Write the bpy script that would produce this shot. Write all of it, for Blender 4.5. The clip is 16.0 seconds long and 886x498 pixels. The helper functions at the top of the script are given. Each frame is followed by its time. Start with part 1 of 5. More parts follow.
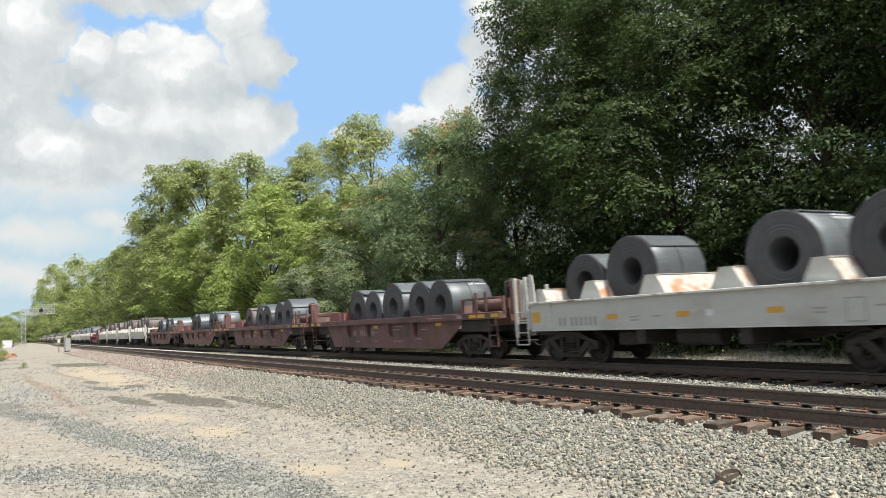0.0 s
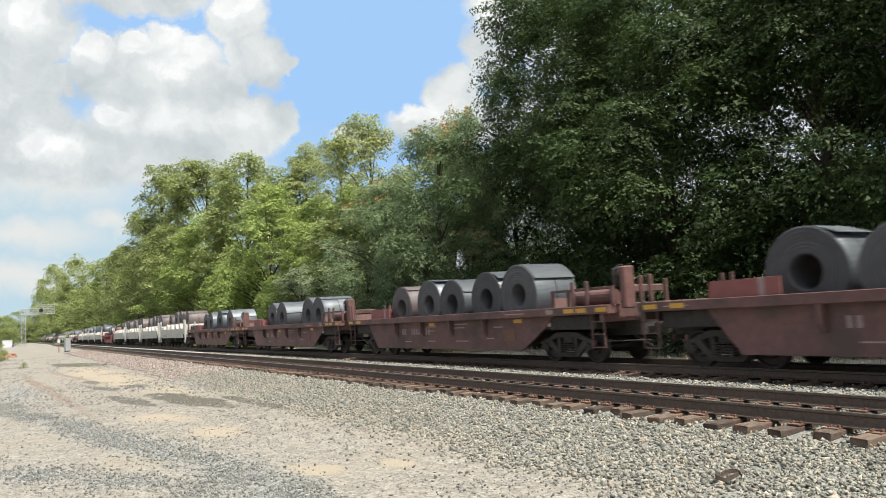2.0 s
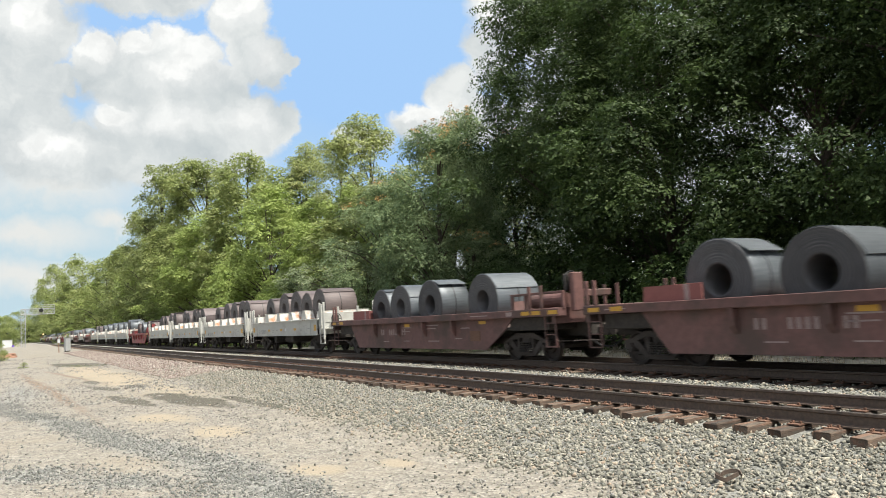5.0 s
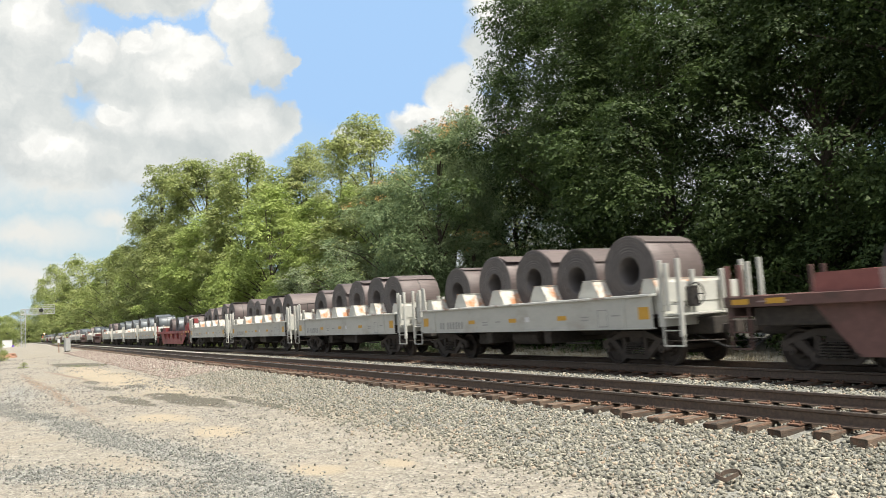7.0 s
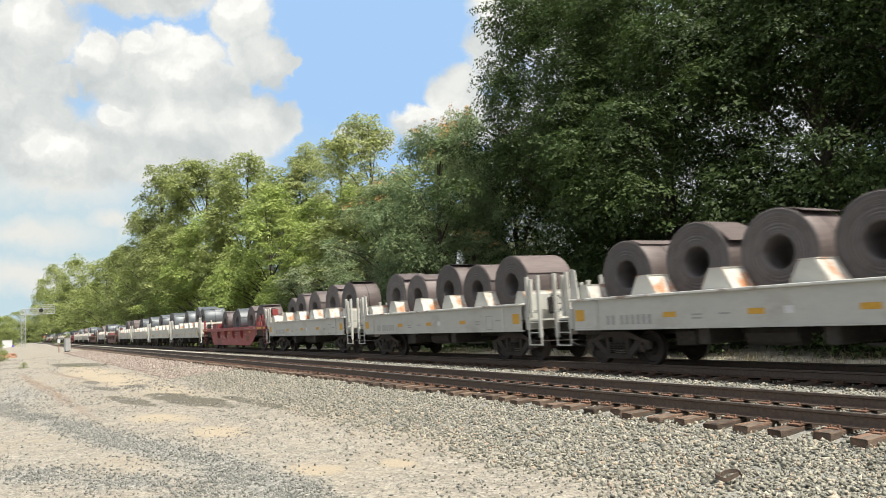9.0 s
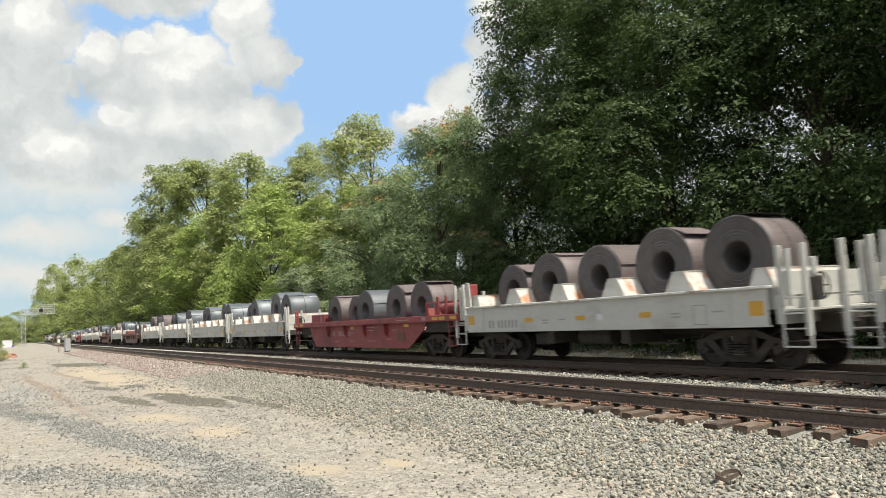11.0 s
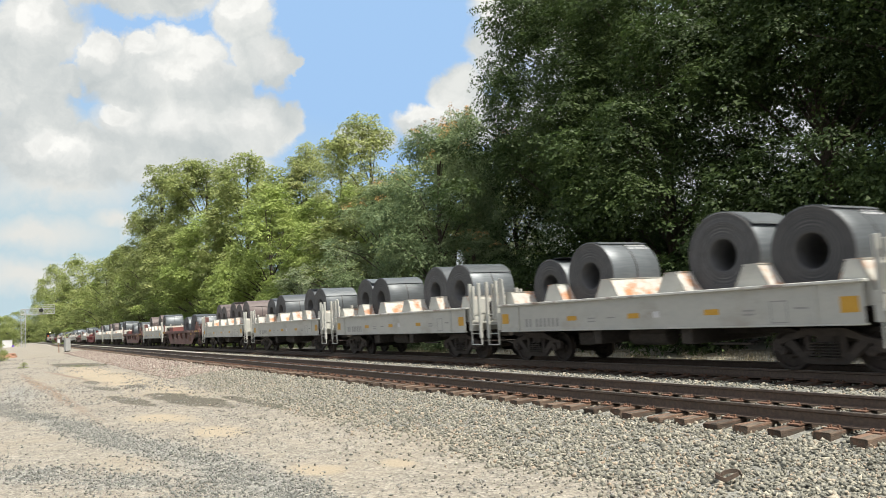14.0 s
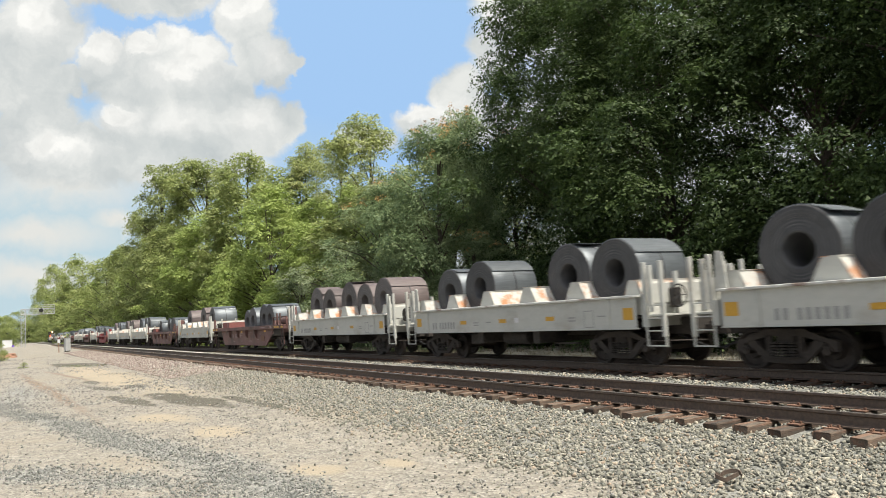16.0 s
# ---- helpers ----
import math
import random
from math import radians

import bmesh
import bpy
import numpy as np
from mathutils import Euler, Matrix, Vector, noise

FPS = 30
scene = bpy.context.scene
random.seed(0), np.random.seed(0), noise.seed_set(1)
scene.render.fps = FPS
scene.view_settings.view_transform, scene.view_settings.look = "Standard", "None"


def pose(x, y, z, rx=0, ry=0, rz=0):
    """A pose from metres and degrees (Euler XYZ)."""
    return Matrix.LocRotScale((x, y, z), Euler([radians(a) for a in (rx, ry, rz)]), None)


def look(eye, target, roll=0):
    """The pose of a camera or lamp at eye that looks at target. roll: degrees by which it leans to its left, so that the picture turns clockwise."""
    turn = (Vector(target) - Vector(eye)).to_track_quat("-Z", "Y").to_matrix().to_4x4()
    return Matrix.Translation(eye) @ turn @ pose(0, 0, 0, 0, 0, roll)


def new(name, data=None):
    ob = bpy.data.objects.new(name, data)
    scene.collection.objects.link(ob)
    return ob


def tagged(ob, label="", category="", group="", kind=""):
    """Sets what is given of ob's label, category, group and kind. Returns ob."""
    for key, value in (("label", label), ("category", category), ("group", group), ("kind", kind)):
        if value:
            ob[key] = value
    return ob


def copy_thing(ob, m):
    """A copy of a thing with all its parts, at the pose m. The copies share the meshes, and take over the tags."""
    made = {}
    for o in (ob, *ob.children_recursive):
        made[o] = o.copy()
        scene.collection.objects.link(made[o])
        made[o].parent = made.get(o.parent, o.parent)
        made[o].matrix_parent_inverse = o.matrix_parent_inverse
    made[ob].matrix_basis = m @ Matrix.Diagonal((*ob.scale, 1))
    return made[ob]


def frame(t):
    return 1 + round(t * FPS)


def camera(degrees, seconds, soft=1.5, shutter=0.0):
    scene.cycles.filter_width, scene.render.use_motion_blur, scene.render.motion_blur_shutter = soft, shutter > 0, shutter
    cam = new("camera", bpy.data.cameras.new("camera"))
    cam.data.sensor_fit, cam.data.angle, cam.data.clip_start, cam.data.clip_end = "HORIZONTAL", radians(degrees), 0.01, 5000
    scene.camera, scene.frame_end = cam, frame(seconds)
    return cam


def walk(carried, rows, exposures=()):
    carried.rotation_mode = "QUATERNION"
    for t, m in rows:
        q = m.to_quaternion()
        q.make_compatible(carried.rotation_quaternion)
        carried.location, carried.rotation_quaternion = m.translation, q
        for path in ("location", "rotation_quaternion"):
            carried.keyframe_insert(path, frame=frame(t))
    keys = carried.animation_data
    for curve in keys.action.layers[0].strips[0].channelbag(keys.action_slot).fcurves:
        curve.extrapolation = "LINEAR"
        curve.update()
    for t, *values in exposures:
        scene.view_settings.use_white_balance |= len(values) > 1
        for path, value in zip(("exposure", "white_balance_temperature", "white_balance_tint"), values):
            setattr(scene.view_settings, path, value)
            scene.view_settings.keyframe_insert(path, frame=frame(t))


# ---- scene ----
cam = camera(62.73, 16.0, soft=0.5, shutter=0.32)
EYE = Vector((0.0, 0.0, 1.509))
YAW, PITCH, ROLL = radians(30.741), radians(5.214), -3.4026
AHEAD = Vector((math.sin(YAW) * math.cos(PITCH), math.cos(YAW) * math.cos(PITCH), math.sin(PITCH)))
STAND = look(EYE, EYE + AHEAD * 50, ROLL)
walk(cam, [(0.0, STAND), (16.0, STAND)], [(0.0, 0.78, 6450, 8), (4.2, 0.78, 6450, 8), (6.3, 0.85, 6730, 8), (9.2, 0.81, 6730, 8), (12.0, 0.75, 6680, 8), (16.0, 0.74, 6680, 8)])

# ---- light: high sun behind and to the right of the tracks, bright cloudy sky ----
SUN_WAY = Vector((0.20, -0.58, 1.25)).normalized()
world = bpy.data.worlds.new("sky")
scene.world = world
world.use_nodes = True
wn = world.node_tree.nodes
sky = wn.new("ShaderNodeTexSky")
sky.sky_type, sky.sun_disc = "NISHITA", False
sky.sun_elevation = math.asin(SUN_WAY.z)
sky.sun_rotation = math.atan2(SUN_WAY.x, SUN_WAY.y)
sky.air_density, sky.dust_density = 1.0, 4.0
wn["Background"].inputs["Strength"].default_value = 0.13
veil = wn.new("ShaderNodeHueSaturation")  # half of the sky is bright cloud, which whitens its light
veil.inputs["Saturation"].default_value = 0.5
world.node_tree.links.new(sky.outputs[0], veil.inputs["Color"])
world.node_tree.links.new(veil.outputs[0], wn["Background"].inputs["Color"])
sun = new("sun", bpy.data.lights.new("sun", "SUN"))
sun.data.energy, sun.data.angle, sun.data.color = 3.55, radians(0.6), (1.0, 0.95, 0.87)
sun.matrix_world = look(SUN_WAY * 60, (0, 0, 0))

# ---- materials ----
def nodes_of(name):
    m = bpy.data.materials.new(name)
    m.use_nodes = True
    t = m.node_tree
    return m, t.nodes, t.links, t.nodes["Principled BSDF"]


def noise_node(n, l, vec, scale, detail=5.0, rough=0.6):
    x = n.new("ShaderNodeTexNoise")
    x.inputs["Scale"].default_value, x.inputs["Detail"].default_value = scale, detail
    x.inputs["Roughness"].default_value = rough
    l.new(vec, x.inputs["Vector"])
    return x.outputs["Fac"]


def ramp(n, l, fac, stops):
    r = n.new("ShaderNodeValToRGB")
    e = r.color_ramp.elements
    while len(e) < len(stops):
        e.new(0.5)
    for el, (p, c) in zip(e, stops):
        el.position, el.color = p, (*c, 1)
    l.new(fac, r.inputs["Fac"])
    return r.outputs["Color"]


def mixed(n, l, fac, a, b, mode="MIX"):
    m = n.new("ShaderNodeMix")
    m.data_type, m.blend_type = "RGBA", mode
    for sock, v in ((m.inputs[0], fac), (m.inputs[6], a), (m.inputs[7], b)):
        if isinstance(v, (int, float)):
            sock.default_value = v
        elif isinstance(v, tuple):
            sock.default_value = (*v, 1)
        else:
            l.new(v, sock)
    return m.outputs[2]


def surface(name, a, b, fine, coarse, rough=0.7, metal=0.0, bump=0.3, dirt=None, dirt_amount=0.4, vary=0.0, stretch=(1, 1, 1)):
    """Two colours mixed by fine grain, and large stains of a third, all at real size."""
    m, n, l, p = nodes_of(name)
    tc = n.new("ShaderNodeTexCoord")
    mp = n.new("ShaderNodeMapping")
    mp.inputs["Scale"].default_value = stretch
    l.new(tc.outputs["Object"], mp.inputs["Vector"])
    v = mp.outputs["Vector"]
    g = noise_node(n, l, v, fine)
    s = noise_node(n, l, v, coarse, 6.0, 0.65)
    col = ramp(n, l, g, [(0.35, a), (0.65, b)])
    if dirt:
        k = ramp(n, l, s, [(0.62 - 0.4 * dirt_amount, (0, 0, 0)), (0.72 - 0.2 * dirt_amount, (1, 1, 1))])
        col = mixed(n, l, k, col, dirt)
    else:
        col = mixed(n, l, 0.35, col, ramp(n, l, s, [(0.3, a), (0.7, b)]))
    if vary:
        oi = n.new("ShaderNodeObjectInfo")
        hv = n.new("ShaderNodeHueSaturation")
        mr = n.new("ShaderNodeMapRange")
        mr.inputs["To Min"].default_value, mr.inputs["To Max"].default_value = 1 - vary, 1 + vary
        l.new(oi.outputs["Random"], mr.inputs["Value"])
        l.new(mr.outputs[0], hv.inputs["Value"])
        l.new(col, hv.inputs["Color"])
        col = hv.outputs["Color"]
    l.new(col, p.inputs["Base Color"])
    rr = n.new("ShaderNodeMapRange")
    rr.inputs["To Min"].default_value, rr.inputs["To Max"].default_value = max(rough - 0.12, 0.03), min(rough + 0.12, 1)
    l.new(s, rr.inputs["Value"])
    l.new(rr.outputs[0], p.inputs["Roughness"])
    p.inputs["Metallic"].default_value = metal
    if bump:
        bp = n.new("ShaderNodeBump")
        bp.inputs["Strength"].default_value, bp.inputs["Distance"].default_value = bump, 0.01
        l.new(g, bp.inputs["Height"])
        l.new(bp.outputs[0], p.inputs["Normal"])
    return m


def wound_edge_material(name, dark, mid, pale):
    """The stacked edges of a rolled sheet: fine uneven rings round the coil's axis, smudged with dirt."""
    m, n, l, p = nodes_of(name)
    tc = n.new("ShaderNodeTexCoord")
    flat = n.new("ShaderNodeVectorMath")
    flat.operation = "MULTIPLY"
    flat.inputs[1].default_value = (0, 1, 1)
    l.new(tc.outputs["Object"], flat.inputs[0])
    rho = n.new("ShaderNodeVectorMath")
    rho.operation = "LENGTH"
    l.new(flat.outputs[0], rho.inputs[0])
    ring = n.new("ShaderNodeTexNoise")
    ring.noise_dimensions = "1D"
    ring.inputs["Scale"].default_value, ring.inputs["Detail"].default_value, ring.inputs["Roughness"].default_value = 26.0, 5.0, 0.7
    l.new(rho.outputs["Value"], ring.inputs["W"])
    smudge = noise_node(n, l, tc.outputs["Object"], 3.2, 5.0, 0.65)
    col = ramp(n, l, ring.outputs["Fac"], [(0.32, dark), (0.52, mid), (0.70, pale)])
    col = mixed(n, l, ramp(n, l, smudge, [(0.45, (0, 0, 0)), (0.70, (0.6, 0.6, 0.6))]), col, dark)
    oi = n.new("ShaderNodeObjectInfo")
    hv = n.new("ShaderNodeHueSaturation")
    mr = n.new("ShaderNodeMapRange")
    mr.inputs["To Min"].default_value, mr.inputs["To Max"].default_value = 0.8, 1.25
    l.new(oi.outputs["Random"], mr.inputs["Value"])
    l.new(mr.outputs[0], hv.inputs["Value"])
    l.new(col, hv.inputs["Color"])
    l.new(hv.outputs["Color"], p.inputs["Base Color"])
    p.inputs["Roughness"].default_value, p.inputs["Metallic"].default_value = 0.6, 0.2
    bp = n.new("ShaderNodeBump")
    bp.inputs["Strength"].default_value, bp.inputs["Distance"].default_value = 0.35, 0.01
    l.new(ring.outputs["Fac"], bp.inputs["Height"])
    l.new(bp.outputs[0], p.inputs["Normal"])
    return m


def leaf_material(name, dark, light, tip):
    m, n, l, p = nodes_of(name)
    geo = n.new("ShaderNodeNewGeometry")
    tc = n.new("ShaderNodeTexCoord")
    s = noise_node(n, l, tc.outputs["Object"], 0.5, 3.0)
    col = ramp(n, l, geo.outputs["Random Per Island"], [(0.0, dark), (0.75, light), (1.0, tip)])
    col = mixed(n, l, ramp(n, l, s, [(0.36, (0.5, 0.5, 0.5)), (0.48, (0, 0, 0))]), col, dark)
    col = mixed(n, l, ramp(n, l, s, [(0.52, (0, 0, 0)), (0.64, (0.8, 0.8, 0.8))]), col, tip)
    l.new(col, p.inputs["Base Color"])
    p.inputs["Roughness"].default_value = 0.58
    p.inputs["Specular IOR Level"].default_value = 0.3
    tr = n.new("ShaderNodeBsdfTranslucent")
    l.new(col, tr.inputs["Color"])
    mx = n.new("ShaderNodeMixShader")
    mx.inputs[0].default_value = 0.42
    l.new(p.outputs[0], mx.inputs[1])
    l.new(tr.outputs[0], mx.inputs[2])
    l.new(mx.outputs[0], n["Material Output"].inputs["Surface"])
    return m


def stone_material(name, stops):
    m, n, l, p = nodes_of(name)
    geo = n.new("ShaderNodeNewGeometry")
    tc = n.new("ShaderNodeTexCoord")
    g = noise_node(n, l, tc.outputs["Object"], 60.0, 4.0)
    col = ramp(n, l, geo.outputs["Random Per Island"], stops)
    col = mixed(n, l, 0.5, col, ramp(n, l, g, [(0.3, (0.55, 0.55, 0.55)), (0.7, (1, 1, 1))]), "MULTIPLY")
    l.new(col, p.inputs["Base Color"])
    p.inputs["Roughness"].default_value = 0.85
    return m


def ground_material():
    """Pale packed sand and gravel by the track, with damp dark hollows, ochre silt and pinkish chippings farther along."""
    m, n, l, p = nodes_of("packed_gravel")
    tc = n.new("ShaderNodeTexCoord")
    v = tc.outputs["Object"]
    vor = n.new("ShaderNodeTexVoronoi")
    vor.inputs["Scale"].default_value = 26.0
    l.new(v, vor.inputs["Vector"])
    grit = noise_node(n, l, v, 45.0, 4.0)
    med = noise_node(n, l, v, 2.2, 6.0, 0.7)
    big = noise_node(n, l, v, 0.22, 5.0, 0.6)
    col = ramp(n, l, vor.outputs["Color"], [(0.1, (0.120, 0.113, 0.098)), (0.5, (0.240, 0.222, 0.186)), (0.9, (0.365, 0.340, 0.290))])
    sand = ramp(n, l, grit, [(0.3, (0.258, 0.227, 0.177)), (0.7, (0.335, 0.300, 0.240))])
    col = mixed(n, l, ramp(n, l, med, [(0.38, (0.043, 0.043, 0.043)), (0.66, (0.645, 0.645, 0.645))]), col, sand)
    lump = n.new("ShaderNodeTexVoronoi")
    lump.inputs["Scale"].default_value = 7.0
    l.new(v, lump.inputs["Vector"])
    col = mixed(n, l, 0.45, col, ramp(n, l, lump.outputs["Color"], [(0.2, (0.473, 0.473, 0.456)), (0.8, (1.0, 1.0, 0.98))]), "MULTIPLY")
    silt = ramp(n, l, grit, [(0.3, (0.219, 0.185, 0.133)), (0.7, (0.284, 0.245, 0.185))])
    col = mixed(n, l, ramp(n, l, big, [(0.52, (0, 0, 0)), (0.66, (0.688, 0.688, 0.688))]), col, silt)
    wob = n.new("ShaderNodeTexNoise")
    wob.inputs["Scale"].default_value, wob.inputs["Detail"].default_value = 0.9, 6.0
    l.new(v, wob.inputs["Vector"])

    def stain(cx, cy, rx, ry, turn, hard, soft):
        mp = n.new("ShaderNodeMapping")
        mp.vector_type = "TEXTURE"
        mp.inputs["Location"].default_value = (cx, cy, 0)
        mp.inputs["Rotation"].default_value = (0, 0, radians(turn))
        mp.inputs["Scale"].default_value = (rx, ry, 1000)
        l.new(v, mp.inputs["Vector"])
        ln = n.new("ShaderNodeVectorMath")
        ln.operation = "LENGTH"
        l.new(mp.outputs[0], ln.inputs[0])
        add = n.new("ShaderNodeMath")
        add.operation = "MULTIPLY_ADD"
        add.inputs[1].default_value, add.inputs[2].default_value = 1.5, -0.75
        l.new(wob.outputs["Fac"], add.inputs[0])
        tot = n.new("ShaderNodeMath")
        l.new(ln.outputs["Value"], tot.inputs[0])
        l.new(add.outputs[0], tot.inputs[1])
        mr = n.new("ShaderNodeMapRange")
        mr.inputs["From Min"].default_value, mr.inputs["From Max"].default_value = soft, hard
        l.new(tot.outputs[0], mr.inputs["Value"])
        return mr.outputs[0]
    ochre = ramp(n, l, grit, [(0.3, (0.270, 0.225, 0.158)), (0.7, (0.340, 0.290, 0.212))])
    damp = ramp(n, l, grit, [(0.3, (0.062, 0.056, 0.040)), (0.7, (0.110, 0.098, 0.072))])
    rust = ramp(n, l, grit, [(0.3, (0.146, 0.107, 0.077)), (0.7, (0.232, 0.181, 0.133))])
    loose = ramp(n, l, vor.outputs["Color"], [(0.1, (0.115, 0.117, 0.106)), (0.5, (0.195, 0.195, 0.175)), (0.9, (0.32, 0.31, 0.272))])
    for spot in ((-0.5, 27.5, 0.7, 5.0, 4), (0.6, 21.5, 0.45, 3.2, 12), (1.45, 17.2, 0.45, 2.8, 12), (2.05, 14.0, 0.45, 2.2, 11), (2.55, 11.6, 0.55, 1.8, 8), (2.75, 9.3, 0.55, 1.6, 0),
                 (0.3, 12.6, 0.5, 0.9, 25), (1.2, 11.2, 0.45, 0.9, 30), (-1.0, 11.5, 0.6, 1.2, 0), (0.2, 33.0, 0.6, 6.0, 3)):
        col = mixed(n, l, stain(*spot, 0.35, 1.3), col, loose)
    for spot in ((4.15, 35.0, 1.15, 12.0, 2), (3.0, 18.2, 0.55, 1.5, 20), (3.45, 14.8, 0.5, 1.1, 10), (3.6, 9.8, 0.32, 0.6, 15), (4.6, 9.3, 0.25, 0.5, 0), (3.6, 48.0, 1.3, 10.0, 0)):
        col = mixed(n, l, stain(*spot, 0.55, 1.2), col, ochre)
    for spot in ((1.3, 31.0, 0.22, 11.0, 2.2), (0.7, 42.0, 0.22, 10.0, 2.0), (2.4, 44.0, 0.16, 9.0, 5.0)):
        col = mixed(n, l, stain(*spot, 0.4, 1.3), col, rust)
    for spot in ((4.3, 22.3, 0.58, 3.7, 6), (2.98, 24.2, 0.36, 2.6, 6), (5.45, 20.0, 0.22, 2.6, 2), (2.9, 30.9, 0.34, 2.0, 8), (4.05, 30.4, 0.44, 1.4, 0), (2.9, 35.7, 0.3, 1.4, 5), (4.0, 60.0, 1.3, 6.0, 10)):
        col = mixed(n, l, stain(*spot, 0.86, 1.06), col, damp)
    l.new(col, p.inputs["Base Color"])
    p.inputs["Roughness"].default_value = 0.93
    bp = n.new("ShaderNodeBump")
    bp.inputs["Strength"].default_value, bp.inputs["Distance"].default_value = 0.7, 0.02
    l.new(vor.outputs["Distance"], bp.inputs["Height"])
    l.new(bp.outputs[0], p.inputs["Normal"])
    return m


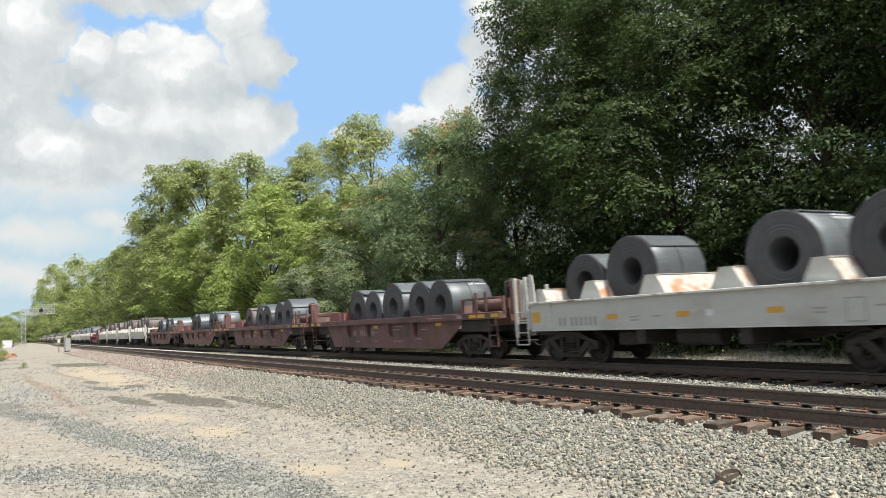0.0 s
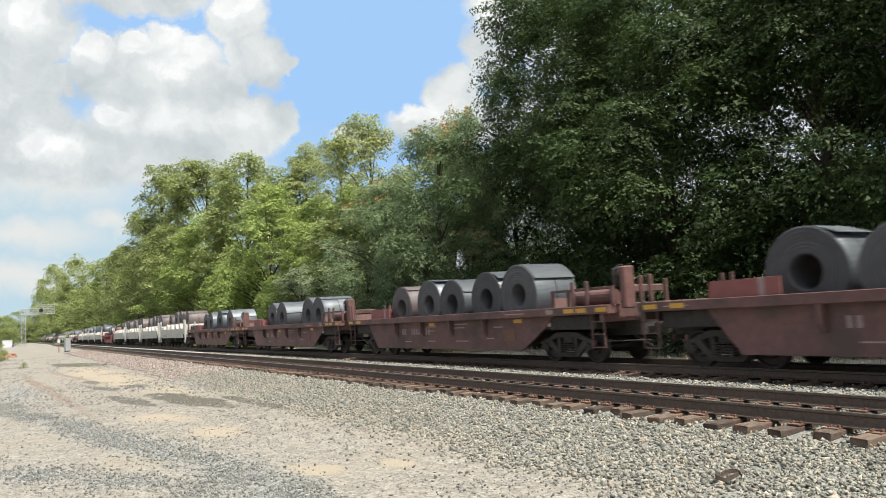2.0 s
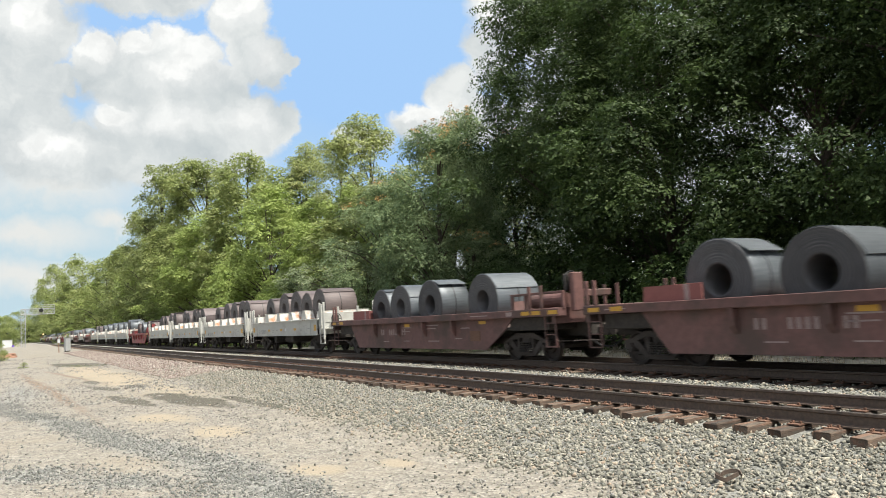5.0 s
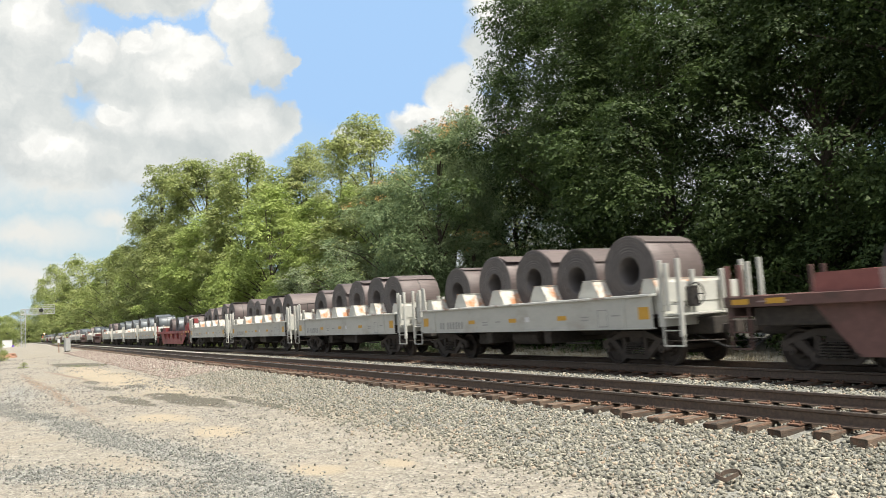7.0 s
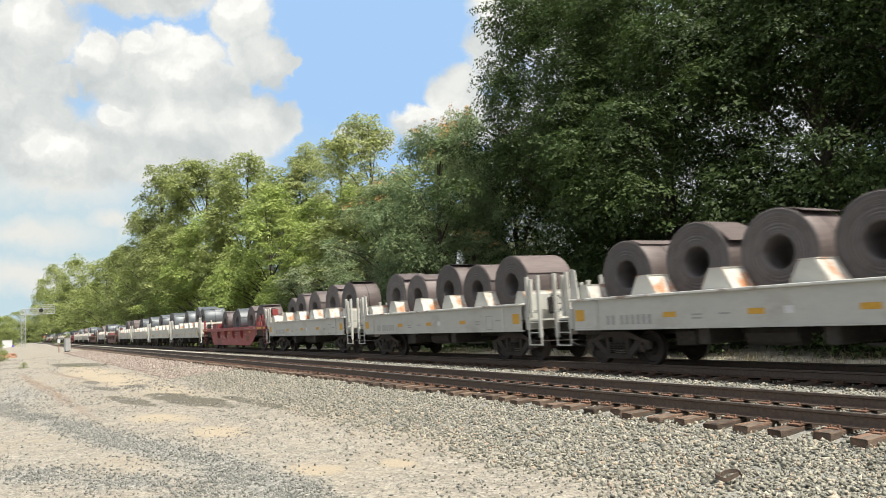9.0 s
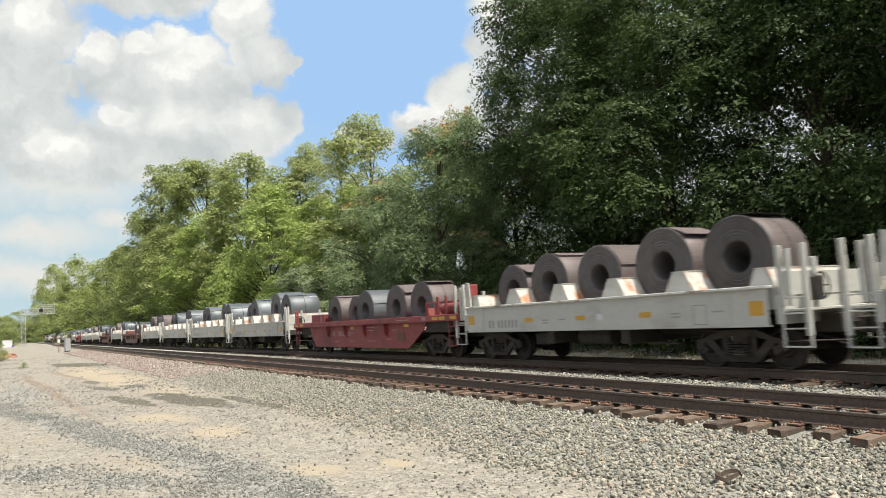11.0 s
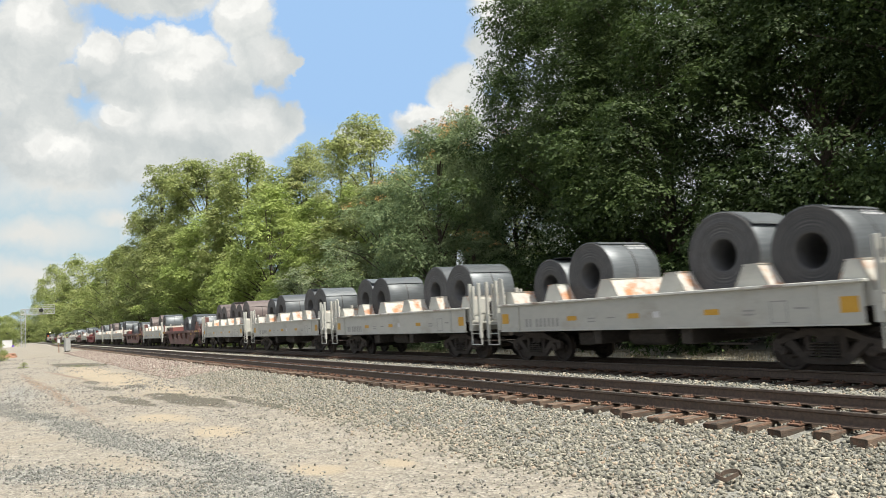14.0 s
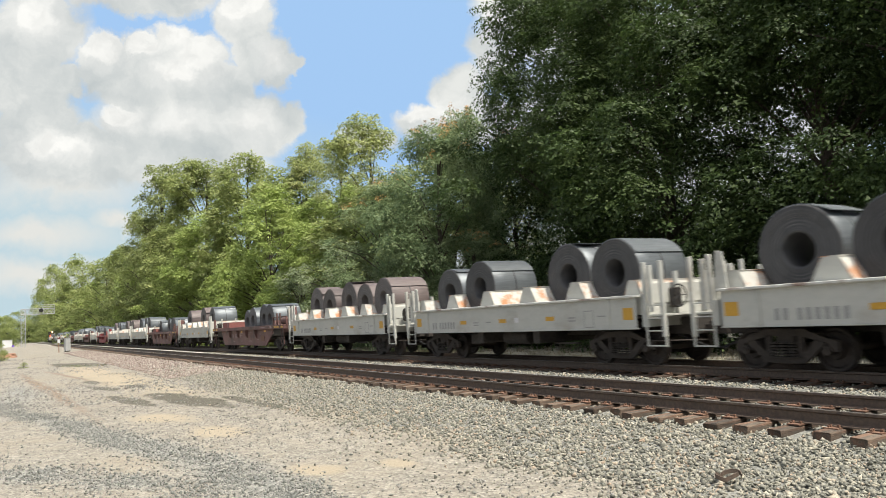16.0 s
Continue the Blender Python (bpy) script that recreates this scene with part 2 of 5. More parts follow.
M = {
    "ground": ground_material(),
    "ballast_bed": surface("ballast_bed", (0.085, 0.088, 0.080), (0.27, 0.265, 0.235), 20.0, 1.2, 0.95, bump=1.0),
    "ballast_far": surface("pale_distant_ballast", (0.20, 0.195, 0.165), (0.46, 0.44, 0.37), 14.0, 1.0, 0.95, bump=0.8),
    "verge": surface("dry_verge", (0.26, 0.24, 0.19), (0.46, 0.43, 0.35), 9.0, 0.6, 0.95, bump=0.8, dirt=(0.24, 0.21, 0.14), dirt_amount=0.3),
    "rail": surface("rusty_rail_steel", (0.065, 0.050, 0.040), (0.14, 0.10, 0.075), 18.0, 1.5, 0.65, 0.2, 0.3),
    "railtop": surface("worn_rail_head", (0.30, 0.27, 0.25), (0.42, 0.39, 0.36), 9.0, 0.7, 0.38, 0.9, 0.05),
    "tie": surface("weathered_tie", (0.045, 0.039, 0.032), (0.115, 0.090, 0.066), 9.0, 1.6, 0.92, bump=0.9, dirt=(0.125, 0.070, 0.044), dirt_amount=0.4, vary=0.45, stretch=(0.5, 5, 5)),
    "plate": surface("rusted_plate", (0.115, 0.062, 0.040), (0.19, 0.105, 0.068), 30.0, 4.0, 0.85, 0.1, 0.5),
    "grey": surface("grey_car_paint", (0.415, 0.418, 0.385), (0.45, 0.45, 0.412), 5.0, 0.7, 0.6, bump=0.08, dirt=(0.352, 0.335, 0.295), dirt_amount=0.22, vary=0.06, stretch=(1, 0.8, 1.5)),
    "cream": surface("rust_streaked_saddle_paint", (0.40, 0.395, 0.36), (0.48, 0.475, 0.435), 8.0, 2.4, 0.7, bump=0.1, dirt=(0.40, 0.175, 0.075), dirt_amount=0.30),
    "chipped": surface("chipped_pale_flange_paint", (0.50, 0.50, 0.47), (0.60, 0.60, 0.56), 8.0, 2.6, 0.6, bump=0.1, dirt=(0.20, 0.13, 0.10), dirt_amount=0.16, stretch=(1, 0.6, 1)),
    "chalk": surface("white_chalk", (0.34, 0.35, 0.36), (0.50, 0.51, 0.52), 30.0, 9.0, 0.9, bump=0.0),
    "brown": surface("faded_brown_paint", (0.115, 0.056, 0.049), (0.155, 0.078, 0.068), 7.0, 0.8, 0.7, bump=0.12, dirt=(0.075, 0.048, 0.040), dirt_amount=0.45, vary=0.12),
    "brownlit": surface("faded_red_bulkhead_paint", (0.19, 0.066, 0.058), (0.235, 0.088, 0.076), 7.0, 0.8, 0.7, bump=0.1),
    "red": surface("red_car_paint", (0.200, 0.034, 0.035), (0.245, 0.050, 0.048), 7.0, 0.7, 0.6, bump=0.08, dirt=(0.135, 0.036, 0.034), dirt_amount=0.35),
    "truck": surface("grimy_truck_steel", (0.026, 0.022, 0.019), (0.070, 0.056, 0.047), 14.0, 2.0, 0.85, bump=0.4),
    "wheel": surface("wheel_steel", (0.024, 0.020, 0.018), (0.055, 0.043, 0.036), 12.0, 2.0, 0.6, 0.4, 0.2),
    "under": surface("underframe_black", (0.02, 0.018, 0.016), (0.06, 0.05, 0.042), 10.0, 2.0, 0.9, bump=0.3),
    "steel_grey": surface("grey_hot_rolled_coil", (0.080, 0.092, 0.10), (0.125, 0.14, 0.152), 5.0, 1.2, 0.5, 0.3, 0.06, vary=0.25, stretch=(0.3, 3, 3)),
    "steel_brown": surface("purplish_brown_coil", (0.090, 0.073, 0.071), (0.130, 0.104, 0.100), 5.0, 1.2, 0.62, 0.15, 0.06, vary=0.2, stretch=(0.3, 3, 3)),
    "edge_grey": wound_edge_material("grey_wound_edges", (0.036, 0.037, 0.039), (0.064, 0.064, 0.066), (0.115, 0.114, 0.114)),
    "edge_brown": wound_edge_material("brown_wound_edges", (0.048, 0.043, 0.042), (0.088, 0.079, 0.077), (0.150, 0.136, 0.132)),
    "band": surface("dark_steel_band", (0.02, 0.02, 0.02), (0.05, 0.05, 0.05), 20.0, 3.0, 0.45, 0.5, 0.05),
    "yellow": surface("reflective_yellow", (0.46, 0.25, 0.02), (0.55, 0.31, 0.04), 20.0, 5.0, 0.5, bump=0.0),
    "white": surface("stencil_white", (0.22, 0.16, 0.15), (0.33, 0.26, 0.245), 25.0, 5.0, 0.7, bump=0.0),
    "stencil": surface("dark_stencil", (0.23, 0.23, 0.225), (0.33, 0.33, 0.315), 25.0, 5.0, 0.8, bump=0.0),
    "bark": surface("tree_bark", (0.035, 0.028, 0.02), (0.10, 0.08, 0.06), 14.0, 1.5, 0.95, bump=1.0, stretch=(4, 4, 1)),
    # near wood seen from its shadow side: the shade is put into the leaf colour
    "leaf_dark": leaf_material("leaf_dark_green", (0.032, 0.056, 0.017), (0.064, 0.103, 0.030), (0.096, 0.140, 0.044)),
    "leaf_blue": leaf_material("leaf_blue_green", (0.115, 0.172, 0.080), (0.205, 0.275, 0.130), (0.29, 0.35, 0.18)),
    "leaf_mid": leaf_material("leaf_mid_green", (0.178, 0.224, 0.074), (0.282, 0.332, 0.116), (0.365, 0.40, 0.162)),
    "leaf_olive": leaf_material("leaf_olive_green", (0.162, 0.200, 0.075), (0.250, 0.295, 0.110), (0.325, 0.355, 0.143)),
    "leaf_pale": leaf_material("leaf_pale_green", (0.26, 0.305, 0.12), (0.37, 0.41, 0.165), (0.44, 0.47, 0.21)),
    "leaf_light": leaf_material("leaf_yellow_green", (0.208, 0.272, 0.076), (0.302, 0.385, 0.112), (0.375, 0.445, 0.150)),
    "leaf_silver": leaf_material("leaf_silver_green", (0.16, 0.21, 0.105), (0.26, 0.32, 0.17), (0.42, 0.46, 0.31)),
    "blossom": surface("orange_seed_cluster", (0.45, 0.25, 0.10), (0.55, 0.36, 0.16), 8.0, 2.0, 0.9, bump=0.0),
    "galv": surface("galvanised_steel", (0.360, 0.367, 0.374), (0.446, 0.454, 0.454), 9.0, 1.5, 0.5, 0.3, 0.05),
    "dark": surface("matt_black", (0.012, 0.012, 0.012), (0.03, 0.03, 0.03), 9.0, 2.0, 0.9, bump=0.0),
    "white_paint": surface("white_enclosure_paint", (0.525, 0.532, 0.540), (0.600, 0.600, 0.600), 9.0, 1.5, 0.6, bump=0.05),
    "purple": surface("purple_plastic", (0.14, 0.08, 0.42), (0.20, 0.12, 0.52), 9.0, 2.0, 0.5, bump=0.0),
    "clay": surface("orange_clay", (0.20, 0.10, 0.06), (0.31, 0.18, 0.12), 12.0, 2.0, 0.95, bump=0.8),
    "water": surface("muddy_water", (0.10, 0.09, 0.068), (0.13, 0.115, 0.088), 3.0, 0.8, 0.06, bump=0.0),
    "signal_red": surface("orange_red_paint", (0.60, 0.10, 0.03), (0.70, 0.15, 0.05), 6.0, 1.0, 0.5, bump=0.0),
    "stones": stone_material("crushed_limestone", [(0.0, (0.098, 0.098, 0.081)), (0.3, (0.178, 0.176, 0.144)), (0.62, (0.268, 0.257, 0.207)), (0.86, (0.37, 0.349, 0.278)), (0.95, (0.33, 0.245, 0.172)), (1.0, (0.43, 0.40, 0.32))]),
    "straw": leaf_material("dry_straw", (0.20, 0.17, 0.11), (0.34, 0.29, 0.20), (0.42, 0.38, 0.28)),
    "grit": stone_material("pale_grit", [(0.0, (0.155, 0.15, 0.135)), (0.5, (0.25, 0.24, 0.215)), (1.0, (0.38, 0.365, 0.325))]),
    "dark_stones": stone_material("blue_grey_gravel", [(0.0, (0.135, 0.139, 0.127)), (0.6, (0.215, 0.218, 0.198)), (1.0, (0.32, 0.315, 0.278))]),
    "pink_stones": stone_material("pinkish_chippings", [(0.0, (0.152, 0.112, 0.095)), (0.6, (0.278, 0.224, 0.190)), (1.0, (0.39, 0.338, 0.292))]),
}

lamp, ln, ll, lp = nodes_of("lit_lamp")
lp.inputs["Emission Color"].default_value, lp.inputs["Emission Strength"].default_value = (1.0, 0.6, 0.3, 1), 6.0
M["lamp"] = lamp

# ---- mesh helpers ----
def finish(name, bm, material, parent=None, label="", smooth=False, m=None):
    me = bpy.data.meshes.new(name)
    bm.normal_update()
    bm.to_mesh(me)
    bm.free()
    for mt in (material if isinstance(material, list) else [material]):
        me.materials.append(mt)
    if smooth:
        for f in me.polygons:
            f.use_smooth = True
    ob = new(name, me)
    if m is not None:
        ob.matrix_basis = m
    if parent is not None:
        ob.parent = parent
    if label:
        ob["label"] = label
    return ob


def part(name, bm, material, parent, label="", smooth=False, m=None):
    return finish(name, bm, material, parent, label, smooth, m)


def box(bm, x0, x1, y0, y1, z0, z1, bevel=0.0, m=None):
    r = bmesh.ops.create_cube(bm, size=1)
    vs = r["verts"]
    bmesh.ops.scale(bm, vec=(x1 - x0, y1 - y0, z1 - z0), verts=vs)
    bmesh.ops.translate(bm, vec=((x0 + x1) / 2, (y0 + y1) / 2, (z0 + z1) / 2), verts=vs)
    if bevel:
        es = list({e for v in vs for e in v.link_edges})
        bmesh.ops.bevel(bm, geom=es, offset=bevel, segments=1, affect="EDGES")
    elif m is not None:
        bmesh.ops.transform(bm, matrix=m, verts=vs)
    return bm


def boxes(*rows, bevel=0.0):
    bm = bmesh.new()
    for r in rows:
        box(bm, *r, bevel=bevel)
    return bm


def boxes_into(bm, row):
    before = set(bm.verts)
    box(bm, *row)
    return [v for v in bm.verts if v not in before]


def tube(bm, a, b, ra, rb=None, seg=8):
    a, b = Vector(a), Vector(b)
    rb = ra if rb is None else rb
    d = b - a
    r = bmesh.ops.create_cone(bm, cap_ends=True, segments=seg, radius1=ra, radius2=rb, depth=d.length)
    q = d.to_track_quat("Z", "Y").to_matrix().to_4x4()
    bmesh.ops.transform(bm, matrix=Matrix.Translation((a + b) / 2) @ q, verts=r["verts"])
    return bm


def prism(bm, outline, axis, lo, hi):
    """A flat outline pushed along x or y; outline in the other two axes."""
    def put(u, v, w):
        return (w, u, v) if axis == "x" else (u, w, v)
    a = [bm.verts.new(put(u, v, lo)) for u, v in outline]
    b = [bm.verts.new(put(u, v, hi)) for u, v in outline]
    k = len(a)
    bm.faces.new(a)
    bm.faces.new(b[::-1])
    for i in range(k):
        bm.faces.new((a[i], b[i], b[(i + 1) % k], a[(i + 1) % k]))
    bmesh.ops.recalc_face_normals(bm, faces=bm.faces)
    return bm


def raw_mesh(name, verts, faces, material):
    me = bpy.data.meshes.new(name)
    me.from_pydata(verts, [], faces)
    me.materials.append(material)
    me.update()
    return me


# ---- the plan: railhead is z = 0, the tracks run along y ----
NEAR, FAR, GAUGE = 9.775, 14.29, 1.505
PROFILE = [(-60, -0.55), (-20, -0.5), (2, -0.5), (5.0, -0.50), (6.3, -0.46), (7.6, -0.37), (8.35, -0.325), (8.75, -0.29), (9.1, -0.268), (11.0, -0.262), (11.45, -0.185),
           (12.35, -0.180), (12.95, -0.262), (15.8, -0.262), (16.6, -0.38), (17.6, -0.45), (19.5, -0.45), (40, -0.3)]


def ground_z(x, y):
    z = PROFILE[0][1] if x < -60 else PROFILE[-1][1]
    for (xa, za), (xb, zb) in zip(PROFILE, PROFILE[1:]):
        if xa <= x <= xb:
            z = za + (zb - za) * (x - xa) / (xb - xa)
    rough = 1.0 if x < 8.2 else (0.25 if x < 16 else 0.8)
    return z + rough * (0.035 * noise.noise((x * 0.35, y * 0.22, 1.0)) + 0.012 * noise.noise((x * 1.7, y * 1.5, 7.0)))


def spread(lo, hi, first, growth):
    out, step = [lo], first
    while out[-1] < hi:
        out.append(out[-1] + step)
        step *= growth
    return out


def build_ground():
    xs = [-1800, -700, -250, -120, -60, -35] + list(np.arange(-20, 8.2, 0.4)) + list(np.arange(8.2, 20, 0.35)) + [22, 26, 32, 40, 60, 120, 300, 900, 1800]
    ys = [-300, -80, -30, -10] + spread(-4, 60, 0.35, 1.012) + [70, 85, 100, 125, 150, 190, 240, 300, 400, 550, 800, 1200, 2000, 3500]
    verts = [(x, y, ground_z(x, y)) for y in ys for x in xs]
    w = len(xs)
    faces = [(j * w + i, j * w + i + 1, (j + 1) * w + i + 1, (j + 1) * w + i) for j in range(len(ys) - 1) for i in range(w - 1)]
    me = raw_mesh("ground", verts, faces, M["ground"])
    me.materials.append(M["ballast_bed"])
    me.materials.append(M["verge"])
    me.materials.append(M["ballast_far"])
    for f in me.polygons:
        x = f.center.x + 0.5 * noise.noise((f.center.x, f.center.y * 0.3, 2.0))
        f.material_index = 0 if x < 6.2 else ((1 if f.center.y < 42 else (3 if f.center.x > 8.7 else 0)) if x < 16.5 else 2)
        f.use_smooth = True
    tagged(new("ground", me), "pale packed sand and gravel beside raised grey ballast", "ground", kind="structure")


build_ground()


def stones_mesh(name, spots, material, low, high, flat=0.7):
    """Many loose angular stones in one mesh: spots are (x, y, z)."""
    base = np.array([(1, 0.2, 0.1), (-0.9, -0.1, 0.2), (0.1, 0.9, -0.1), (-0.1, -1, 0.1), (0.25, 0.1, 0.95), (-0.1, 0, -0.9)], float)
    tri = np.array([(0, 2, 4), (2, 1, 4), (1, 3, 4), (3, 0, 4), (2, 0, 5), (1, 2, 5), (3, 1, 5), (0, 3, 5)])
    rng = np.random.default_rng(len(spots))
    k = len(spots)
    size = rng.uniform(low, high, k) * rng.choice([0.7, 1.0, 1.25], k)
    v = base[None] * rng.uniform(0.55, 1.35, (k, 6, 1)) * size[:, None, None]
    v[:, :, 2] *= flat
    v[:, :, 0] *= rng.uniform(0.75, 1.3, (k, 1))
    q = rng.normal(size=(k, 4))
    q[:, 1:3] *= 0.45
    q /= np.linalg.norm(q, axis=1)[:, None]
    a, b, c, d = q.T
    rot = np.stack([np.stack([1 - 2 * (c * c + d * d), 2 * (b * c - d * a), 2 * (b * d + c * a)], 1),
                    np.stack([2 * (b * c + d * a), 1 - 2 * (b * b + d * d), 2 * (c * d - b * a)], 1),
                    np.stack([2 * (b * d - c * a), 2 * (c * d + b * a), 1 - 2 * (b * b + c * c)], 1)], 1)
    v = np.einsum("kij,kvj->kvi", rot, v) + np.asarray(spots)[:, None, :]
    f = (tri[None] + 6 * np.arange(k)[:, None, None]).reshape(-1, 3)
    me = bpy.data.meshes.new(name)
    me.vertices.add(k * 6)
    me.vertices.foreach_set("co", v.reshape(-1))
    me.loops.add(f.size)
    me.loops.foreach_set("vertex_index", f.reshape(-1).astype(np.int32))
    me.polygons.add(len(f))
    me.polygons.foreach_set("loop_start", np.arange(0, f.size, 3, dtype=np.int32))
    me.update(calc_edges=True)
    me.validate()
    me.materials.append(material)
    return me


def spots_in(count, seed, x0, x1, y0, y1, keep, power=1.6):
    """Spots on the ground, thicker towards small y."""
    rng = np.random.default_rng(seed)
    out = []
    while len(out) < count:
        x, u = rng.uniform(x0, x1), rng.random() ** power
        y = y0 + (y1 - y0) * u
        if keep(x, y, rng):
            out.append((x, y, ground_z(x, y) + rng.uniform(-0.012, 0.02)))
    return out


def on_shoulder(x, y, rng):
    edge = 5.05 + 0.012 * y + 0.5 * noise.noise((x * 0.8, y * 0.5, 3.0))
    return rng.random() < min(max((x - edge) / 0.9, 0.04), 1.0)


def in_dark_band(x, y, rng):
    """Two bowed bands of loose gravel pushed aside by wheels, and a little strewn between."""
    mid = np.interp(y, (7, 9.5, 11.9, 14.4, 18, 23, 25, 34), (2.75, 2.75, 2.45, 2.0, 1.3, 0.3, -0.35, -0.2))
    d = (x - mid - 0.3 * noise.noise((y * 0.7, 0, 5.0))) / 0.42
    e = (y - 12.9 + 1.75 * (x - 0.2)) / 0.9
    blot = noise.noise((x * 1.1, y * 0.9, 9.0))
    return rng.random() < max(math.exp(-d * d) * (0.7 + 0.8 * blot), (math.exp(-e * e) * (0.5 + blot)) if x < 3.2 else 0, 0.004 + 0.04 * max(blot - 0.1, 0))


tagged(new("ballast_stones", stones_mesh("ballast_stones", spots_in(52000, 1, 4.3, 8.5, 2.5, 42, on_shoulder), M["stones"], 0.018, 0.044, 0.48)),
       "loose light grey crushed limestone on the ballast shoulder", "ballast", kind="stuff")
tagged(new("crib_ballast", stones_mesh("crib_ballast", spots_in(24000, 2, 8.3, 13.6, 3, 55, lambda x, y, r: True), M["stones"], 0.020, 0.044)),
       "crushed grey stone between the rails and tracks", "ballast", kind="stuff")
tagged(new("dark_gravel", stones_mesh("dark_gravel", spots_in(19000, 3, -4.5, 5.2, 4.5, 28, in_dark_band, 1.25), M["dark_stones"], 0.010, 0.033, 0.5)),
       "scattered blue-grey gravel on the sandy ground", "gravel", kind="stuff")
tagged(new("fine_gravel", stones_mesh("fine_gravel", spots_in(26000, 6, -7, 6.0, 4.2, 36, lambda x, y, r: r.random() < 0.35 + noise.noise((x * 0.6, y * 0.4, 4.0))), M["grit"], 0.009, 0.024)),
       "fine pale gravel scattered over packed sand", "gravel", kind="stuff")
tagged(new("rubble", stones_mesh("rubble", spots_in(9000, 8, -5, 6.5, 24, 95, lambda x, y, r: r.random() < 0.25 + 1.2 * noise.noise((x * 0.5, y * 0.15, 6.0)) + (0.4 if x < 1.0 else 0)), M["grit"], 0.02, 0.055)),
       "rough stones strewn over the farther gravel yard", "gravel", kind="stuff")
tagged(new("chippings", stones_mesh("chippings", spots_in(13000, 4, 5.6, 8.6, 33, 110, lambda x, y, r: True, 1.3), M["pink_stones"], 0.035, 0.075)),
       "pinkish stone chippings beside the track", "gravel", kind="stuff")

# ---- tracks ----
def rail_outline(cx):
    half = [(0.036, 0.0), (0.038, -0.03), (0.01, -0.05), (0.009, -0.15), (0.076, -0.172), (0.076, -0.186)]
    return [(cx + a, b) for a, b in half] + [(cx - a, b) for a, b in half[::-1]]


def build_track(cx, label):
    track = new("railway_track")
    tagged(track, label, "track", kind="structure")
    for side in (-1, 1):
        c = cx + side * GAUGE / 2
        bm = bmesh.new()
        prism(bm, rail_outline(c), "y", -60, 1500)
        rail = part("rail", bm, M["rail"], track, "rust-brown steel rail")
        bm = boxes((c - 0.027, c + 0.027, -60, 1500, 0.0005, 0.003))
        part("running_surface", bm, M["railtop"], rail, "polished wheel-worn strip")
    return track


near_track = build_track(NEAR, "empty railway track on weathered wooden ties")
far_track = build_track(FAR, "railway track under the passing train")


def tie_mesh(i):
    bm = boxes((-1.295, 1.295, -0.115, 0.115, -0.19, 0.0), bevel=0.012)
    rng = random.Random(i)
    for v in bm.verts:
        v.co.x += rng.uniform(-0.035, 0.035)
        v.co.z += rng.uniform(-0.008, 0.004)
    bm2 = bpy.data.meshes.new("tie")
    bm.to_mesh(bm2)
    bm.free()
    bm2.materials.append(M["tie"])
    return bm2


def plate_mesh():
    bm = boxes((-0.19, 0.19, -0.095, 0.095, 0.0, 0.016), (-0.115, -0.083, -0.07, -0.04, 0.016, 0.05), (0.083, 0.115, 0.04, 0.07, 0.016, 0.05),
               (-0.15, -0.125, 0.04, 0.065, 0.016, 0.04), (-0.115, -0.083, 0.04, 0.07, 0.016, 0.05))
    me = bpy.data.meshes.new("tie_plate")
    bm.to_mesh(me)
    bm.free()
    me.materials.append(M["plate"])
    return me


def lay_ties():
    meshes = [tie_mesh(i) for i in range(5)]
    plate = plate_mesh()
    rng = random.Random(4)
    far_bm = {NEAR: bmesh.new(), FAR: bmesh.new()}
    for track, cx, count in ((near_track, NEAR, 170), (far_track, FAR, 90)):
        y = 2.0
        for i in range(420):
            y += 0.515 + rng.uniform(-0.03, 0.03)
            if i < count:
                tie = new("tie", rng.choice(meshes))
                tie.parent = track
                tie.matrix_basis = pose(cx + rng.uniform(-0.10, 0.10), y, -0.203 + rng.uniform(-0.014, 0.003), 0, rng.uniform(-0.4, 0.4), rng.uniform(-2.2, 2.2))
                if i < 75:
                    for s in (-1, 1):
                        pl = new("tie_plate", plate)
                        pl.parent = track
                        pl.matrix_basis = pose(cx + s * GAUGE / 2, y, -0.2025, 0, 0, 180 if s > 0 else 0)
            else:
                box(far_bm[cx], cx - 1.29, cx + 1.29, y - 0.11, y + 0.11, -0.38, -0.235)
    for track, cx in ((near_track, NEAR), (far_track, FAR)):
        tagged(part("distant_ties", far_bm[cx], M["tie"], track), kind="stuff")


# ---- rail cars: origin at railhead on the car's middle, y along the train ----
WHEEL_R = 0.419


